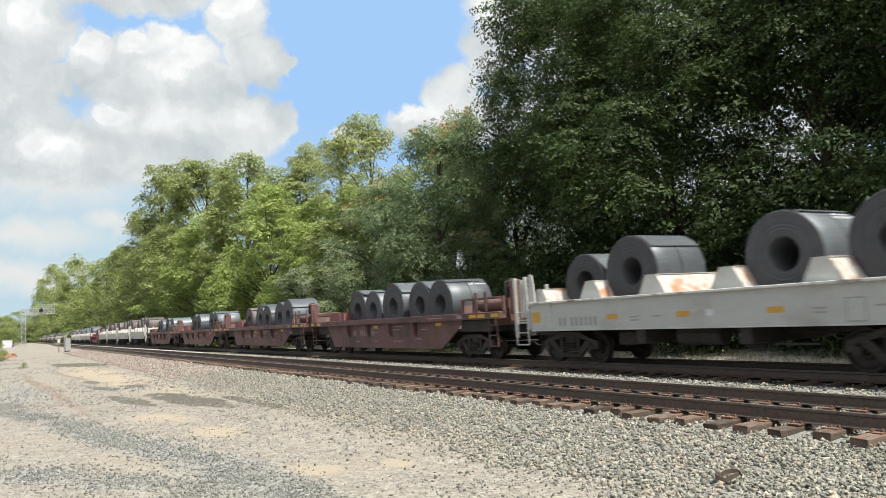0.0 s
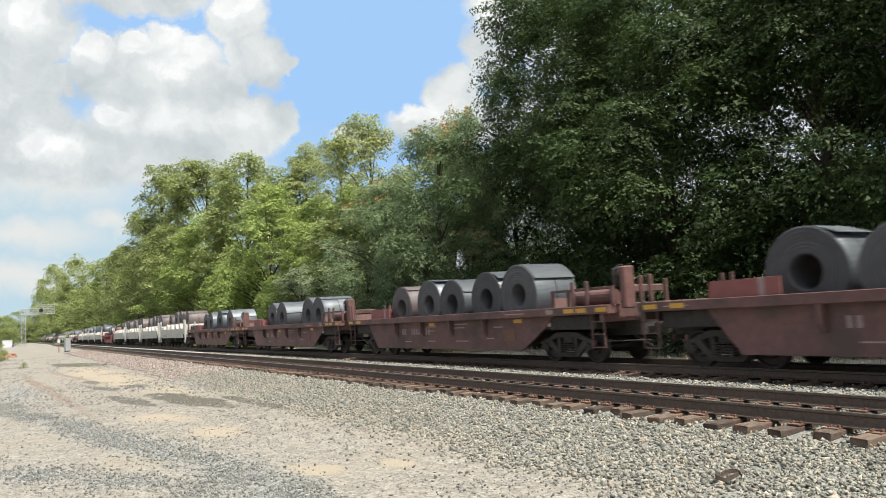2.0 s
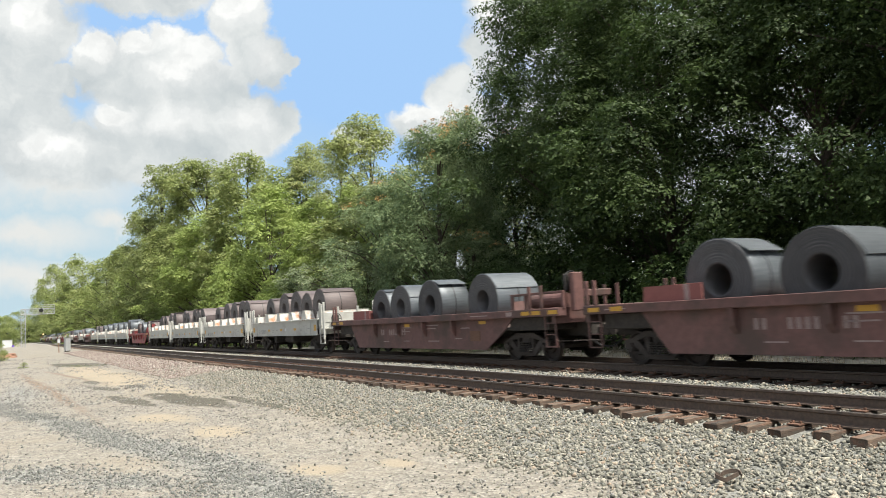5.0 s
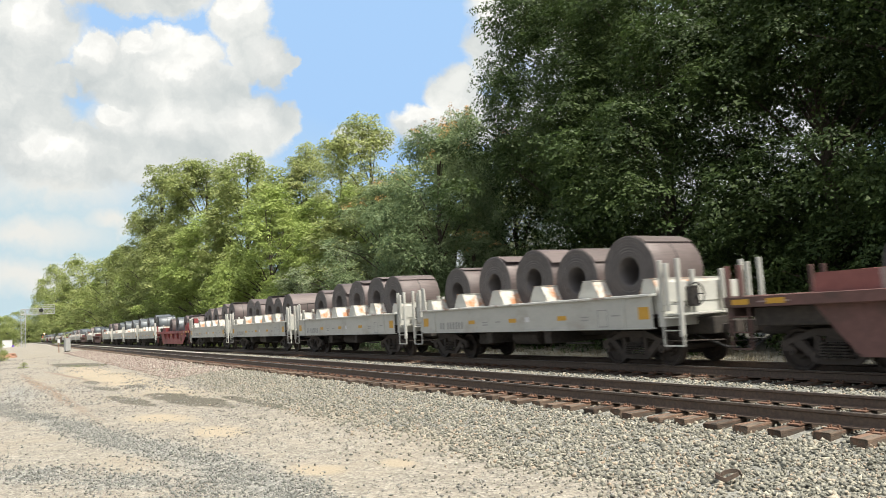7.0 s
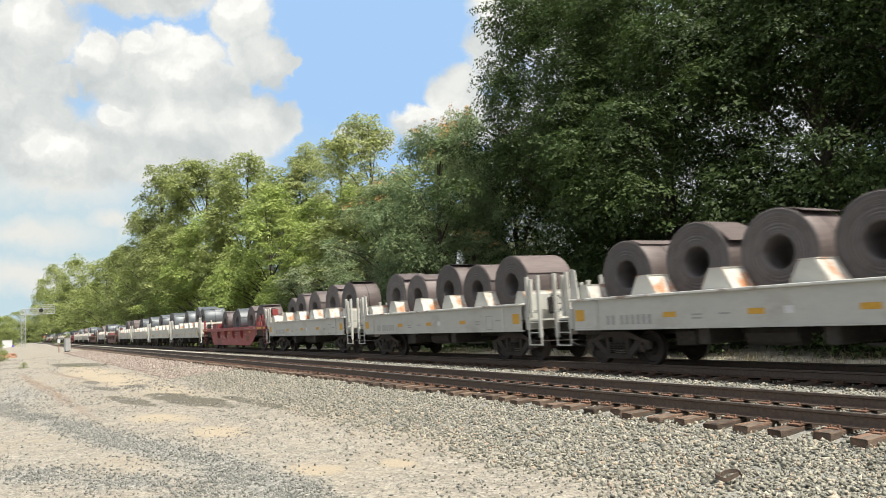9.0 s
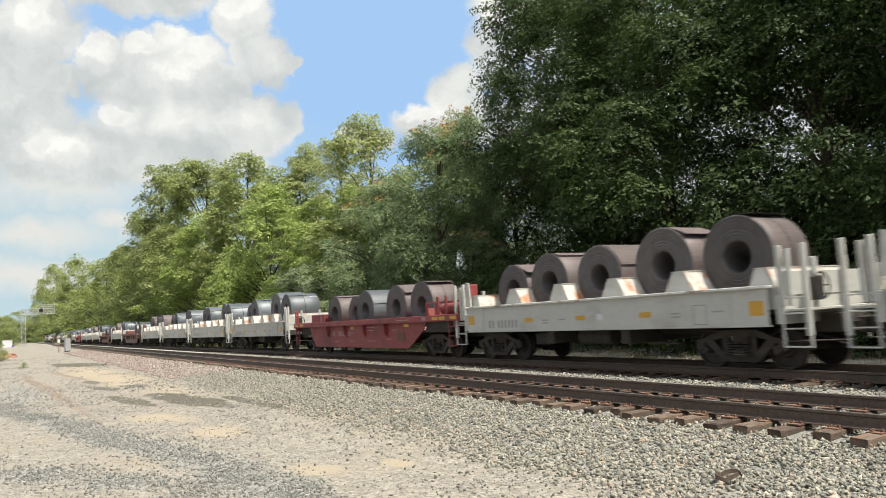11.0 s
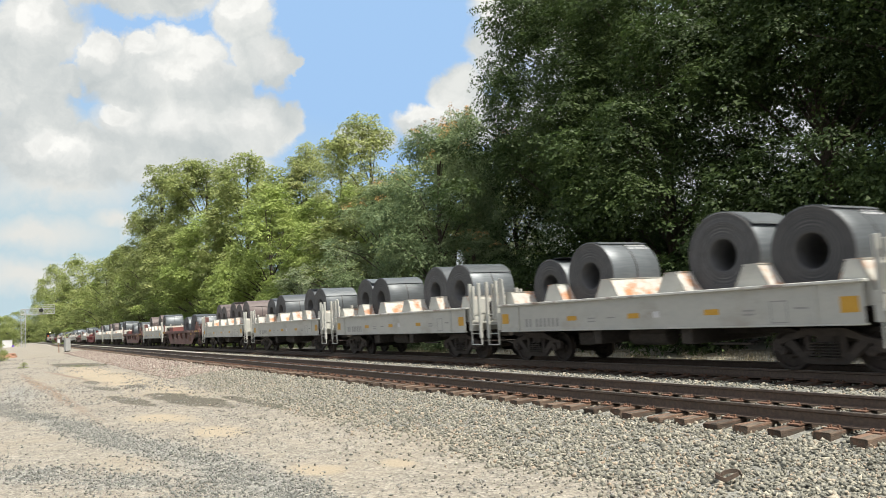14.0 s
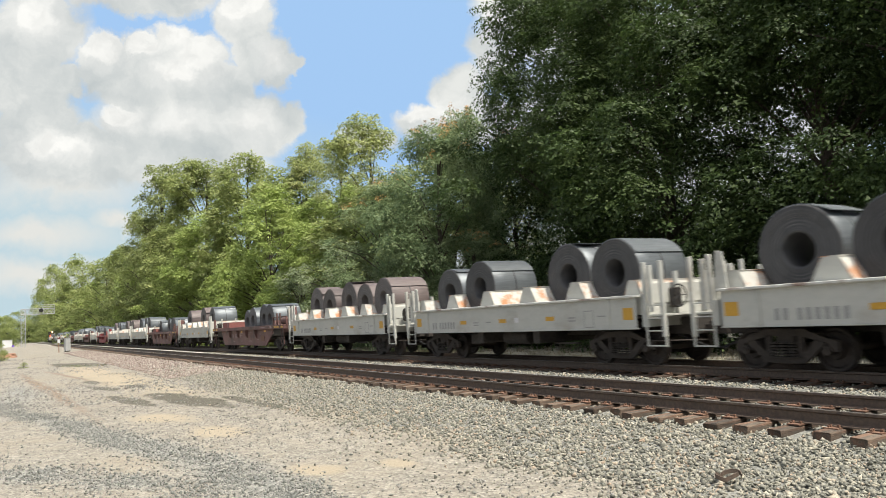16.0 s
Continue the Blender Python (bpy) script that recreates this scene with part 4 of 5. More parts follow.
def steel_coil(kind, colour, turn):
    d, w, body, tail, band = COIL_SETS[colour][kind]
    root = new("steel_coil")
    shade = "grey" if colour == "g" else "purplish-brown"
    tagged(root, f"{'wide' if w > 1.5 else 'narrow'} {shade} steel sheet coil banded on a rail car saddle", "steel coil", "coils on the train")
    if kind in (0, 2):
        tag = boxes((-w * 0.30, -w * 0.30 + 0.13, -0.05, 0.02, d / 2 + 0.002, d / 2 + 0.007))
        part("paper_tag", tag, M["white_paint"], root, "small white tag", m=pose(0, 0, 0, 22, 0, 0))
    if colour == "g" and kind in (1, 2):
        rng, bm = random.Random(kind), bmesh.new()
        for line in range(3):
            x = 0.05
            while x < w * 0.42:
                k = rng.uniform(0.03, 0.09)
                a = radians(112 + 9 * line)
                bmesh.ops.transform(bm, matrix=pose(0, 0, 0, math.degrees(a) - 90, 0, 0), verts=[v for v in boxes_into(bm, (x, x + k, -0.035, 0.035, d / 2 + 0.002, d / 2 + 0.006))])
                x += k + rng.uniform(0.02, 0.07)
        tagged(part("chalk_marks", bm, M["chalk"], root, "faint white chalk scrawl"), kind="stuff")
    for name, me in (("wound_sheet", body), ("loose_end", tail), ("steel_band", band)):
        p = new(name, me)
        p.parent = root
        p.matrix_basis = pose(0, 0, 0, turn if name == "loose_end" else 0, 0, 0)
    return root


# one letter per bay, from the leading end: g grey, b brown, - empty; digit: which size
TRAIN = [
    ("G", -8.90, "g1g1--g2"),
    ("G", 4.50, "g1g2--g2g3"),
    ("B", 17.90, "g2g1g4g0g1"),
    ("B", 35.35, "g4g1g0g1b0", (-3.58, -1.55, 0.45, 2.4, 4.4)),
    ("B", 52.80, "g2g1--g2g1", (-3.9, -1.7, 0.0, 2.0, 4.6)),
    ("B", 70.25, "g2--g1g2g0"),
    ("G", 87.91, "b2b0b1b1b0"),
    ("G", 101.28, "b2b1b1b1b0"),
    ("G", 114.66, "b2b0b1b0b1"),
    ("G", 128.05, "b1b1b0b0b3"),
    ("R", 140.50, "b1b1g2b3b0", (-4.2, -2.0, 0.55, 2.35, 4.36)),
    ("G", 158.15, "g2g4--g2g3"),
    ("G", 171.24, "g2g1--g2g1"),
    ("G", 184.73, "g2g1--g2g0"),
    ("G", 198.50, "b2b0b1b0b1"),
    ("B", 211.85, "g2g1g0g3--"),
    ("G", 229.30, "g2--b1--b2"),
    ("B", 242.70, "g2g1g1--g0"),
    ("G", 260.15, "g2g1g1g0g1"),
    ("G", 273.55, "b2b1b1b0b1"),
    ("G", 286.95, "g2b1g1b0b1"),
    ("R", 300.35, "g2g1g2--g1"),
    ("G", 317.80, "g2g1b1g0g1"),
    ("B", 331.20, "g2g1g1--g1"),
    ("G", 348.65, "g2g1b1g0g1"),
    ("G", 362.05, "g2g1b1g0g1"),
    ("B", 375.45, "b2g1g1--g1"),
    ("G", 392.90, "g2g1b1g0g1"),
    ("B", 406.30, "g2g1g1--g1"),
    ("G", 423.75, "g2b1b1g0g1"),
    ("R", 437.15, "g2g1g1--g1"),
    ("G", 454.60, "g2g1b1g0g1"),
    ("G", 468.00, "g2g1b1g0g1"),
    ("B", 481.40, "g2g1b1g0g1"),
    ("G", 498.85, "g2g1g1--g1"),
    ("G", 512.25, "b2b1b1g0g1"),
]
LABELS = {"G": "light grey steel coil car with wedge saddles carrying coils", "B": "faded brown trough coil car loaded with steel coils", "R": "bright red trough coil car loaded with steel coils"}
MOVING = []
AXLES = {}


def couple_train():
    made, turn = {}, random.Random(9)
    for kind, y0, load, *at in TRAIN:
        length = G_LEN if kind == "G" else B_LEN
        mid = y0 + length / 2
        if kind not in made:
            car, axles = grey_car() if kind == "G" else deep_car(*(("brown", "brownlit") if kind == "B" else ("red", "red")))
            tagged(car, LABELS[kind], "rail car", "cars of the train")
            made[kind], AXLES[kind] = car, [axles]
        else:
            car = copy_thing(made[kind], pose(FAR, mid, 0))
            AXLES[kind].append([o for o in car.children if o.name.startswith("wheelset")])
        car.matrix_basis = pose(FAR, mid, 0)
        MOVING.append((car, FAR, mid, 0.0))
        for i in range(5):
            c, k = load[2 * i:2 * i + 1], load[2 * i + 1:2 * i + 2]
            if c not in ("g", "b"):
                continue
            coil = steel_coil(int(k), c, turn.uniform(-25, 25))
            dia = COIL_KINDS[int(k)][0]
            # rests in the wedge valley between two saddles
            run, rise, foot = (0.47, 0.925, 1.24) if kind == "G" else (0.44, 0.48, 1.02)
            ang = math.atan2(rise, run)
            z = max(foot + dia / 2 / math.cos(ang) - (1.06 - 0.62) * math.tan(ang), (1.22 if kind == "G" else 1.02) + dia / 2)
            if kind != "G":
                z = max(1.02 + dia / 2, 1.02 + dia / 2 / math.cos(ang) - 0.4 * math.tan(ang))
            y = at[0][i] if at else (-4.24 + 2.12 * i if kind == "G" else -3.6 + 2.0 * i)
            MOVING.append((coil, FAR, mid + y, z))


couple_train()

def tail_engine(y0):
    """A black hood-unit locomotive at the end of the train, lamps lit."""
    car = new("locomotive")
    tagged(car, "black diesel locomotive with an orange-red nose at the rear", "locomotive")
    part("underframe", boxes((-1.5, 1.5, -9.5, 9.5, 1.1, 1.5), bevel=0.03), M["under"], car)
    part("long_hood", boxes((-0.95, 0.95, -6.0, 9.3, 1.5, 4.2), bevel=0.12), M["dark"], car)
    part("cab", boxes((-1.5, 1.5, -8.2, -6.0, 1.5, 4.6), bevel=0.12), M["dark"], car)
    part("nose", boxes((-1.2, 1.2, -9.5, -8.2, 1.5, 3.2), bevel=0.12), M["signal_red"], car, "orange-red nose")
    part("window", boxes((-1.2, 1.2, -8.23, -8.205, 3.5, 4.2)), M["under"], car)
    part("headlight", boxes((-0.3, 0.3, -8.26, -8.21, 4.25, 4.5)), M["lamp"], car, "lit headlight")
    part("fuel_tank", boxes((-1.3, 1.3, -2.2, 2.2, 0.4, 1.1), bevel=0.1), M["under"], car)
    for x in (-1, 1):
        for y in (-5.8, 5.8):
            part("truck_frame", boxes((x * 1.1 - 0.1, x * 1.1 + 0.1, y - 2.1, y + 2.1, 0.35, 0.95), bevel=0.05), M["truck"], car)
    AXLES["L"] = [[wheelset(car, y) for y in (-7.6, -5.8, -4.0, 4.0, 5.8, 7.6)]]
    car.matrix_basis = pose(FAR, y0 + 10, 0)
    MOVING.append((car, FAR, y0 + 10, 0.0))


tail_engine(525.65)

# ---- trees ----
def leaf_arrays(rng, centres, radii, per, tuft, size, droop=0.5, slim=0.55):
    """Leaves on layered, drooping tufts at the twig ends of many uneven boughs."""
    spot, out = [], []
    for c, r in zip(centres, radii):
        k = max(int(per * r * r), 5)
        d = rng.normal(size=(k, 3)) + np.array([0, 0, 0.30])
        d /= np.linalg.norm(d, axis=1)[:, None]
        spot.append(c + d * r * rng.uniform(0.45, 1.12, (k, 1)) * np.array([1, 1, 0.78]))
        out.append(d)
    spot, out = np.concatenate(spot), np.concatenate(out)
    leaves = max(int(15 * (tuft / size / 4.0) ** 2), 7)
    spot, out = np.repeat(spot, leaves, 0), np.repeat(out, leaves, 0)
    big = np.repeat(rng.uniform(0.55, 1.3, (len(spot) // leaves, 1)), leaves, 0) * tuft
    k = len(spot)
    up = out * 0.55 + np.array([0, 0, 0.85])
    up /= np.linalg.norm(up, axis=1)[:, None]
    e1 = np.cross(up, rng.normal(size=(k, 3)))
    e1 /= np.linalg.norm(e1, axis=1)[:, None]
    rho = np.sqrt(rng.random((k, 1)))
    p = spot + e1 * rho * big + up * rng.normal(0, 0.14, (k, 1)) * big
    p[:, 2:] -= droop * big * rho ** 2
    n = up + rng.normal(size=(k, 3)) * 0.38 + e1 * rho * droop
    n /= np.linalg.norm(n, axis=1)[:, None]
    t = e1 - np.array([0, 0, 1.0]) * droop * rho + rng.normal(size=(k, 3)) * 0.8
    t -= n * (t * n).sum(1)[:, None]
    t /= np.linalg.norm(t, axis=1)[:, None]
    b = np.cross(n, t)
    s = size * rng.uniform(0.6, 1.3, (k, 1))
    leaf = np.stack([p - t * s * 0.6 - b * s * slim, p + t * s * 0.85 - n * s * 0.1, p - t * s * 0.4 + b * s * slim * 1.2], 1)
    return leaf.reshape(-1, 3)


def leaves_mesh(name, v, material):
    me = bpy.data.meshes.new(name)
    k = len(v) // 3
    me.vertices.add(len(v))
    me.vertices.foreach_set("co", v.reshape(-1))
    me.loops.add(3 * k)
    me.loops.foreach_set("vertex_index", np.arange(3 * k, dtype=np.int32))
    me.polygons.add(k)
    me.polygons.foreach_set("loop_start", np.arange(0, 3 * k, 3, dtype=np.int32))
    me.update(calc_edges=True)
    me.materials.append(material)
    return me


def tree_meshes(seed, height, spread_r, low, boughs, per, tuft, size, material, droop=0.5, slim=0.55, heads=0):
    """A tapered trunk with forked limbs reaching to the boughs of an uneven crown; some carry seed heads."""
    rng = np.random.default_rng(seed)
    centres, radii = [], []
    ph = rng.uniform(0, 6.28, 3)
    for i in range(boughs):
        f = rng.random() ** 1.12
        a = rng.uniform(0, 2 * math.pi)
        lobe = 1 + 0.22 * math.sin(2 * a + ph[0]) + 0.16 * math.sin(3 * a + 7 * f + ph[1])
        w = spread_r * math.sqrt(max(1 - f ** 3.0, 0.05)) * lobe
        rho = w * math.sqrt(rng.uniform(0.2, 1.0))
        radii.append(rng.uniform(0.55, 1.2) * spread_r * 0.27)
        centres.append(np.array([rho * math.cos(a), rho * math.sin(a), low + (height - low) * f - 0.3 * radii[-1]]))
    crown = leaves_mesh("crown", leaf_arrays(rng, centres, radii, per, tuft, size, droop, slim), M[material])
    bm = bmesh.new()
    top = height * 0.86
    bend = rng.normal(size=2) * 0.03 * height
    prev, steps = Vector((0, 0, -0.5)), 6
    r0 = 0.014 * height + 0.05
    for k in range(1, steps + 1):
        f = k / steps
        cur = Vector((bend[0] * f * f, bend[1] * f * f, top * f))
        tube(bm, prev, cur, r0 * (1.05 - 0.9 * (f - 1 / steps)), r0 * (1.05 - 0.9 * f), 9)
        prev = cur
    for c in centres[:: max(1, boughs // 34)]:
        f = min(max((c[2] - 0.22 * height) / top, 0.12), 0.92)
        a = Vector((bend[0] * f * f, bend[1] * f * f, top * f))
        m = a.lerp(Vector(c), 0.55) + Vector((0, 0, 0.04 * height))
        r1 = r0 * 0.42 * (1.1 - f)
        tube(bm, a, m, r1, r1 * 0.6, 6)
        tube(bm, m, Vector(c), r1 * 0.6, 0.015, 5)
    trunk = bpy.data.meshes.new("trunk")
    bm.to_mesh(trunk)
    bm.free()
    trunk.materials.append(M["bark"])
    if heads:
        order = sorted(range(boughs), key=lambda i: -centres[i][2] - 0.8 * np.hypot(*centres[i][:2]))[:heads]
        tips = [centres[i] + np.array([0, 0, 0.8 * radii[i]]) for i in order]
        return (trunk, crown, *[leaves_mesh("seed_head", leaf_arrays(rng, [tip], [0.34], 26, 0.22, 0.07), M["blossom"]) for tip in tips])
    return trunk, crown


def plant(meshes, x, y, turn, wide, tall, label, group, name="tree"):
    root = new(name)
    tagged(root, label, name, group)
    for me in meshes:
        p = new(me.name.split(".")[0], me)
        p.parent = root
    root.matrix_basis = Matrix.Translation((x, y, -0.6)) @ Matrix.Rotation(turn, 4, "Z") @ Matrix.Diagonal((wide, wide, tall, 1))
    return root


SPECIES = {
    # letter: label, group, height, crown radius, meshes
    "d": ("tall broadleaf tree with green leaves coloured dark for deep shade", "dark trees beside the track", 17.0, 5.6,
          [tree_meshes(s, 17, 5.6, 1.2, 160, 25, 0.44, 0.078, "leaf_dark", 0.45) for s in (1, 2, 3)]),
    "a": ("dark glossy feathery-leaved tree with orange seed heads", "trees beside the track", 12.0, 4.0,
          [tree_meshes(s, 12, 4.0, 0.4, 105, 30, 0.50, 0.105, "leaf_blue", 0.5, 0.40, heads=16) for s in (4, 5)]),
    "p": ("tall airy pale green tree with a thin crown", "pale trees behind the track", 20.0, 3.6,
          [tree_meshes(s, 20, 3.6, 1.0, 140, 36, 0.40, 0.12, "leaf_pale", 0.2) for s in (6, 7)]),
    "l": ("yellow-green sunlit broadleaf tree", "sunlit trees beside the track", 15.0, 4.6,
          [tree_meshes(s, 15, 4.6, 0.5, 110, 21, 0.58, 0.145, "leaf_light", 0.25) for s in (8, 9)]),
    "m": ("mid-green broadleaf tree with dense foliage", "trees beside the track", 22.0, 5.0,
          [tree_meshes(s, 22, 5.0, 0.8, 150, 15, 0.66, 0.19, "leaf_mid", 0.25) for s in (10, 11)]),
    "o": ("olive-green tree with open branching", "trees beside the track", 22.0, 4.6,
          [tree_meshes(s, 22, 4.6, 1.5, 105, 16, 0.66, 0.19, "leaf_olive", 0.25) for s in (12, 13)]),
    "s": ("low tree with silvery grey-green leaves", "trees beside the track", 8.0, 2.6,
          [tree_meshes(s, 8, 2.6, 0.2, 60, 46, 0.34, 0.095, "leaf_silver", 0.3, 0.45) for s in (14, 15)]),
    "f": ("distant rounded green tree along the railway", "far trees along the railway", 26.0, 8.0,
          [tree_meshes(s, 26, 8.0, 0.5, 120, 4.6, 1.1, 0.34, "leaf_mid", 0.25) for s in (16, 17)]),
}


def plant_woods():
    rng = random.Random(21)
    rows = [
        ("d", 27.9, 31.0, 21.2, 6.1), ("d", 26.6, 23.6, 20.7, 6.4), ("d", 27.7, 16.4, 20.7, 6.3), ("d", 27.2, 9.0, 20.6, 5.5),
        # trees at y 1.0 and -8.0 are unseen, added to shade the others
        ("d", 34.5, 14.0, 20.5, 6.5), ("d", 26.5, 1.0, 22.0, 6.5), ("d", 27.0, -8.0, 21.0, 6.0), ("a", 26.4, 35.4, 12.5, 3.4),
        ("a", 22.8, 38.8, 13.5, 4.1), ("a", 22.4, 44.5, 11.3, 3.3), ("a", 26.0, 40.6, 15.3, 2.9), ("m", 30.0, 49.0, 15.5, 5.0),
        ("p", 29.0, 61.5, 21.0, 4.0), ("p", 30.0, 72.1, 21.0, 3.8), ("p", 30.0, 81.1, 22.9, 3.6), ("m", 27.5, 82.2, 20.5, 4.4),
        ("l", 23.5, 74.6, 16.3, 5.2), ("l", 23.0, 100.5, 16.7, 5.9), ("l", 25.0, 65.2, 13.2, 4.2), ("l", 26.5, 60.0, 13.6, 4.0), ("o", 26.0, 54.0, 12.5, 4.2),
        ("s", 21.8, 52.4, 8.3, 2.7), ("s", 21.8, 61.6, 7.6, 2.6), ("s", 21.6, 46.9, 6.0, 2.2), ("a", 22.6, 35.0, 6.5, 3.0),
        ("m", 26.0, 93.5, 24.6, 4.8), ("m", 25.0, 111.8, 27.3, 5.6), ("o", 23.0, 136.2, 31.2, 4.8), ("m", 23.0, 129.4, 20.0, 5.0),
        ("o", 22.0, 145.2, 24.7, 4.4), ("m", 22.0, 178.1, 21.6, 5.0), ("l", 21.6, 164.0, 16.3, 4.2), ("l", 22.3, 122.6, 12.7, 4.4), ("l", 22.2, 86.0, 9.6, 3.8),
        ("m", 27.0, 150.0, 20.0, 6.0), ("m", 27.0, 190.0, 20.0, 6.0),
        ("f", 22.5, 223.1, 23.1, 6.8), ("f", 21.5, 300.7, 31.1, 8.2), ("f", 21.0, 475.4, 43.0, 9.6), ("l", 21.5, 242.0, 18.2, 5.2), ("f", 21.0, 365.7, 25.4, 6.8),
        ("f", 22.0, 262.0, 17.0, 7.0), ("f", 22.0, 400.0, 19.0, 9.0), ("f", 22.0, 520.0, 24.0, 9.0), ("f", 22.5, 683.0, 44.0, 8.0), ("f", 22.0, 857.0, 26.0, 6.0), ("f", 21.0, 1295.0, 33.0, 9.5),
        ("f", -4.2, 292.0, 10.5, 3.6), ("f", -8.5, 300.0, 9.3, 3.2), ("f", -3.0, 430.0, 12.0, 4.2), ("f", 8.0, 520.0, 13.5, 4.7), ("f", 6.0, 900.0, 33.0, 11.0), ("f", -6.0, 950.0, 30.0, 10.0),
    ]
    for i, (kind, x, y, tall, wide) in enumerate(rows):
        label, group, h, r, meshes = SPECIES[kind]
        plant(meshes[i % len(meshes)], x, y, rng.uniform(0, 6.28), (1.25 if kind in "mof" else 1.12) * wide / r, 1.03 * tall / h, label, group)
    # first bush has the shade put into its leaf colour, second has plain green
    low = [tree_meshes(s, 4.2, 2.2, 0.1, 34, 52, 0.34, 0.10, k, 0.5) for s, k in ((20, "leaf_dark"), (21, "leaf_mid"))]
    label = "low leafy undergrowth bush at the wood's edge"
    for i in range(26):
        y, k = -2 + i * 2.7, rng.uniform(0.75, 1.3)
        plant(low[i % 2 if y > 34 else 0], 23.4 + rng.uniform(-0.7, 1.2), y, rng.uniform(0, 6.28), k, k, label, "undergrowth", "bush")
    for x, y, k in ((-1.9, 87.0, 0.62), (0.6, 61.0, 0.13), (-0.9, 92.0, 0.3)):
        plant(low[1], x, y, 1.0 + x, k, k, "low green bush at the edge of the gravel", "undergrowth", "bush")


plant_woods()


def dry_grass():
    """Straw-coloured blades and twigs in loose tufts on the cess behind the train."""
    rng = np.random.default_rng(12)
    k = 5200
    tuft = rng.integers(0, 260, k)
    tx, ty = rng.uniform(17.4, 21.8, 260), rng.uniform(3, 46, 260)
    x, y = tx[tuft] + rng.normal(0, 0.16, k), ty[tuft] + rng.normal(0, 0.16, k)
    z = np.array([ground_z(a, b) for a, b in zip(x, y)])
    foot = np.stack([x, y, z - 0.02], 1)
    lean = np.stack([rng.normal(0, 0.16, k), rng.normal(0, 0.16, k), rng.uniform(0.10, 0.42, k)], 1)
    wide = np.stack([rng.normal(0, 1, k), rng.normal(0, 1, k), np.zeros(k)], 1)
    wide *= 0.009 / np.linalg.norm(wide, axis=1)[:, None]
    v = np.stack([foot - wide, foot + wide, foot + lean], 1).reshape(-1, 3)
    tagged(new("dry_grass", leaves_mesh("dry_grass", v, M["straw"])), "dry straw-coloured grass tufts beyond the rails", "grass", kind="stuff")


dry_grass()

# ---- trackside things ----
def signal_cabinet(x, y):
    root = new("signal_cabinet")
    tagged(root, "small grey metal signal cabinet on the gravel", "cabinet")
    part("housing", boxes((-0.34, 0.34, -0.3, 0.3, 0.15, 1.85), bevel=0.02), M["galv"], root)
    part("roof_cap", boxes((-0.38, 0.38, -0.34, 0.34, 1.85, 1.92), bevel=0.01), M["galv"], root)
    part("door", boxes((-0.28, 0.28, -0.315, -0.301, 0.25, 1.75), bevel=0.004), M["galv"], root)
    part("pedestal", boxes((-0.28, 0.28, -0.25, 0.25, -0.1, 0.15)), M["truck"], root)
    root.matrix_basis = pose(x, y, ground_z(x, y), 0, 0, 20)


def marker_post(x, y):
    root = new("marker_post")
    tagged(root, "thin weathered marker post with a white plate", "post")
    part("post", boxes((-0.05, 0.05, -0.05, 0.05, -0.1, 1.7)), M["clay"], root)
    part("plate", boxes((-0.17, 0.17, -0.07, -0.051, 1.35, 1.85), bevel=0.004), M["white_paint"], root)
    root.matrix_basis = pose(x, y, ground_z(x, y))


def white_hut(x, y):
    root = new("equipment_hut")
    tagged(root, "small white equipment hut with a purple drum beside it", "hut")
    part("walls", boxes((-1.4, 1.4, -1.2, 1.2, -0.2, 2.3), bevel=0.02), M["white_paint"], root)
    part("roof", boxes((-1.5, 1.5, -1.3, 1.3, 2.3, 2.42), bevel=0.02), M["galv"], root)
    part("door", boxes((-0.4, 0.4, -1.23, -1.201, 0.0, 2.0)), M["white_paint"], root)
    root.matrix_basis = pose(x, y, ground_z(x, y))
    bm = bmesh.new()
    tube(bm, (0, 0, -0.05), (0, 0, 0.75), 0.4, 0.38, 14)
    drum = finish("drum", bm, M["purple"])
    drum.matrix_basis = pose(x + 1.6, y - 3.0, ground_z(x, y))
    tagged(drum, "purple plastic drum standing beside the hut", "drum")


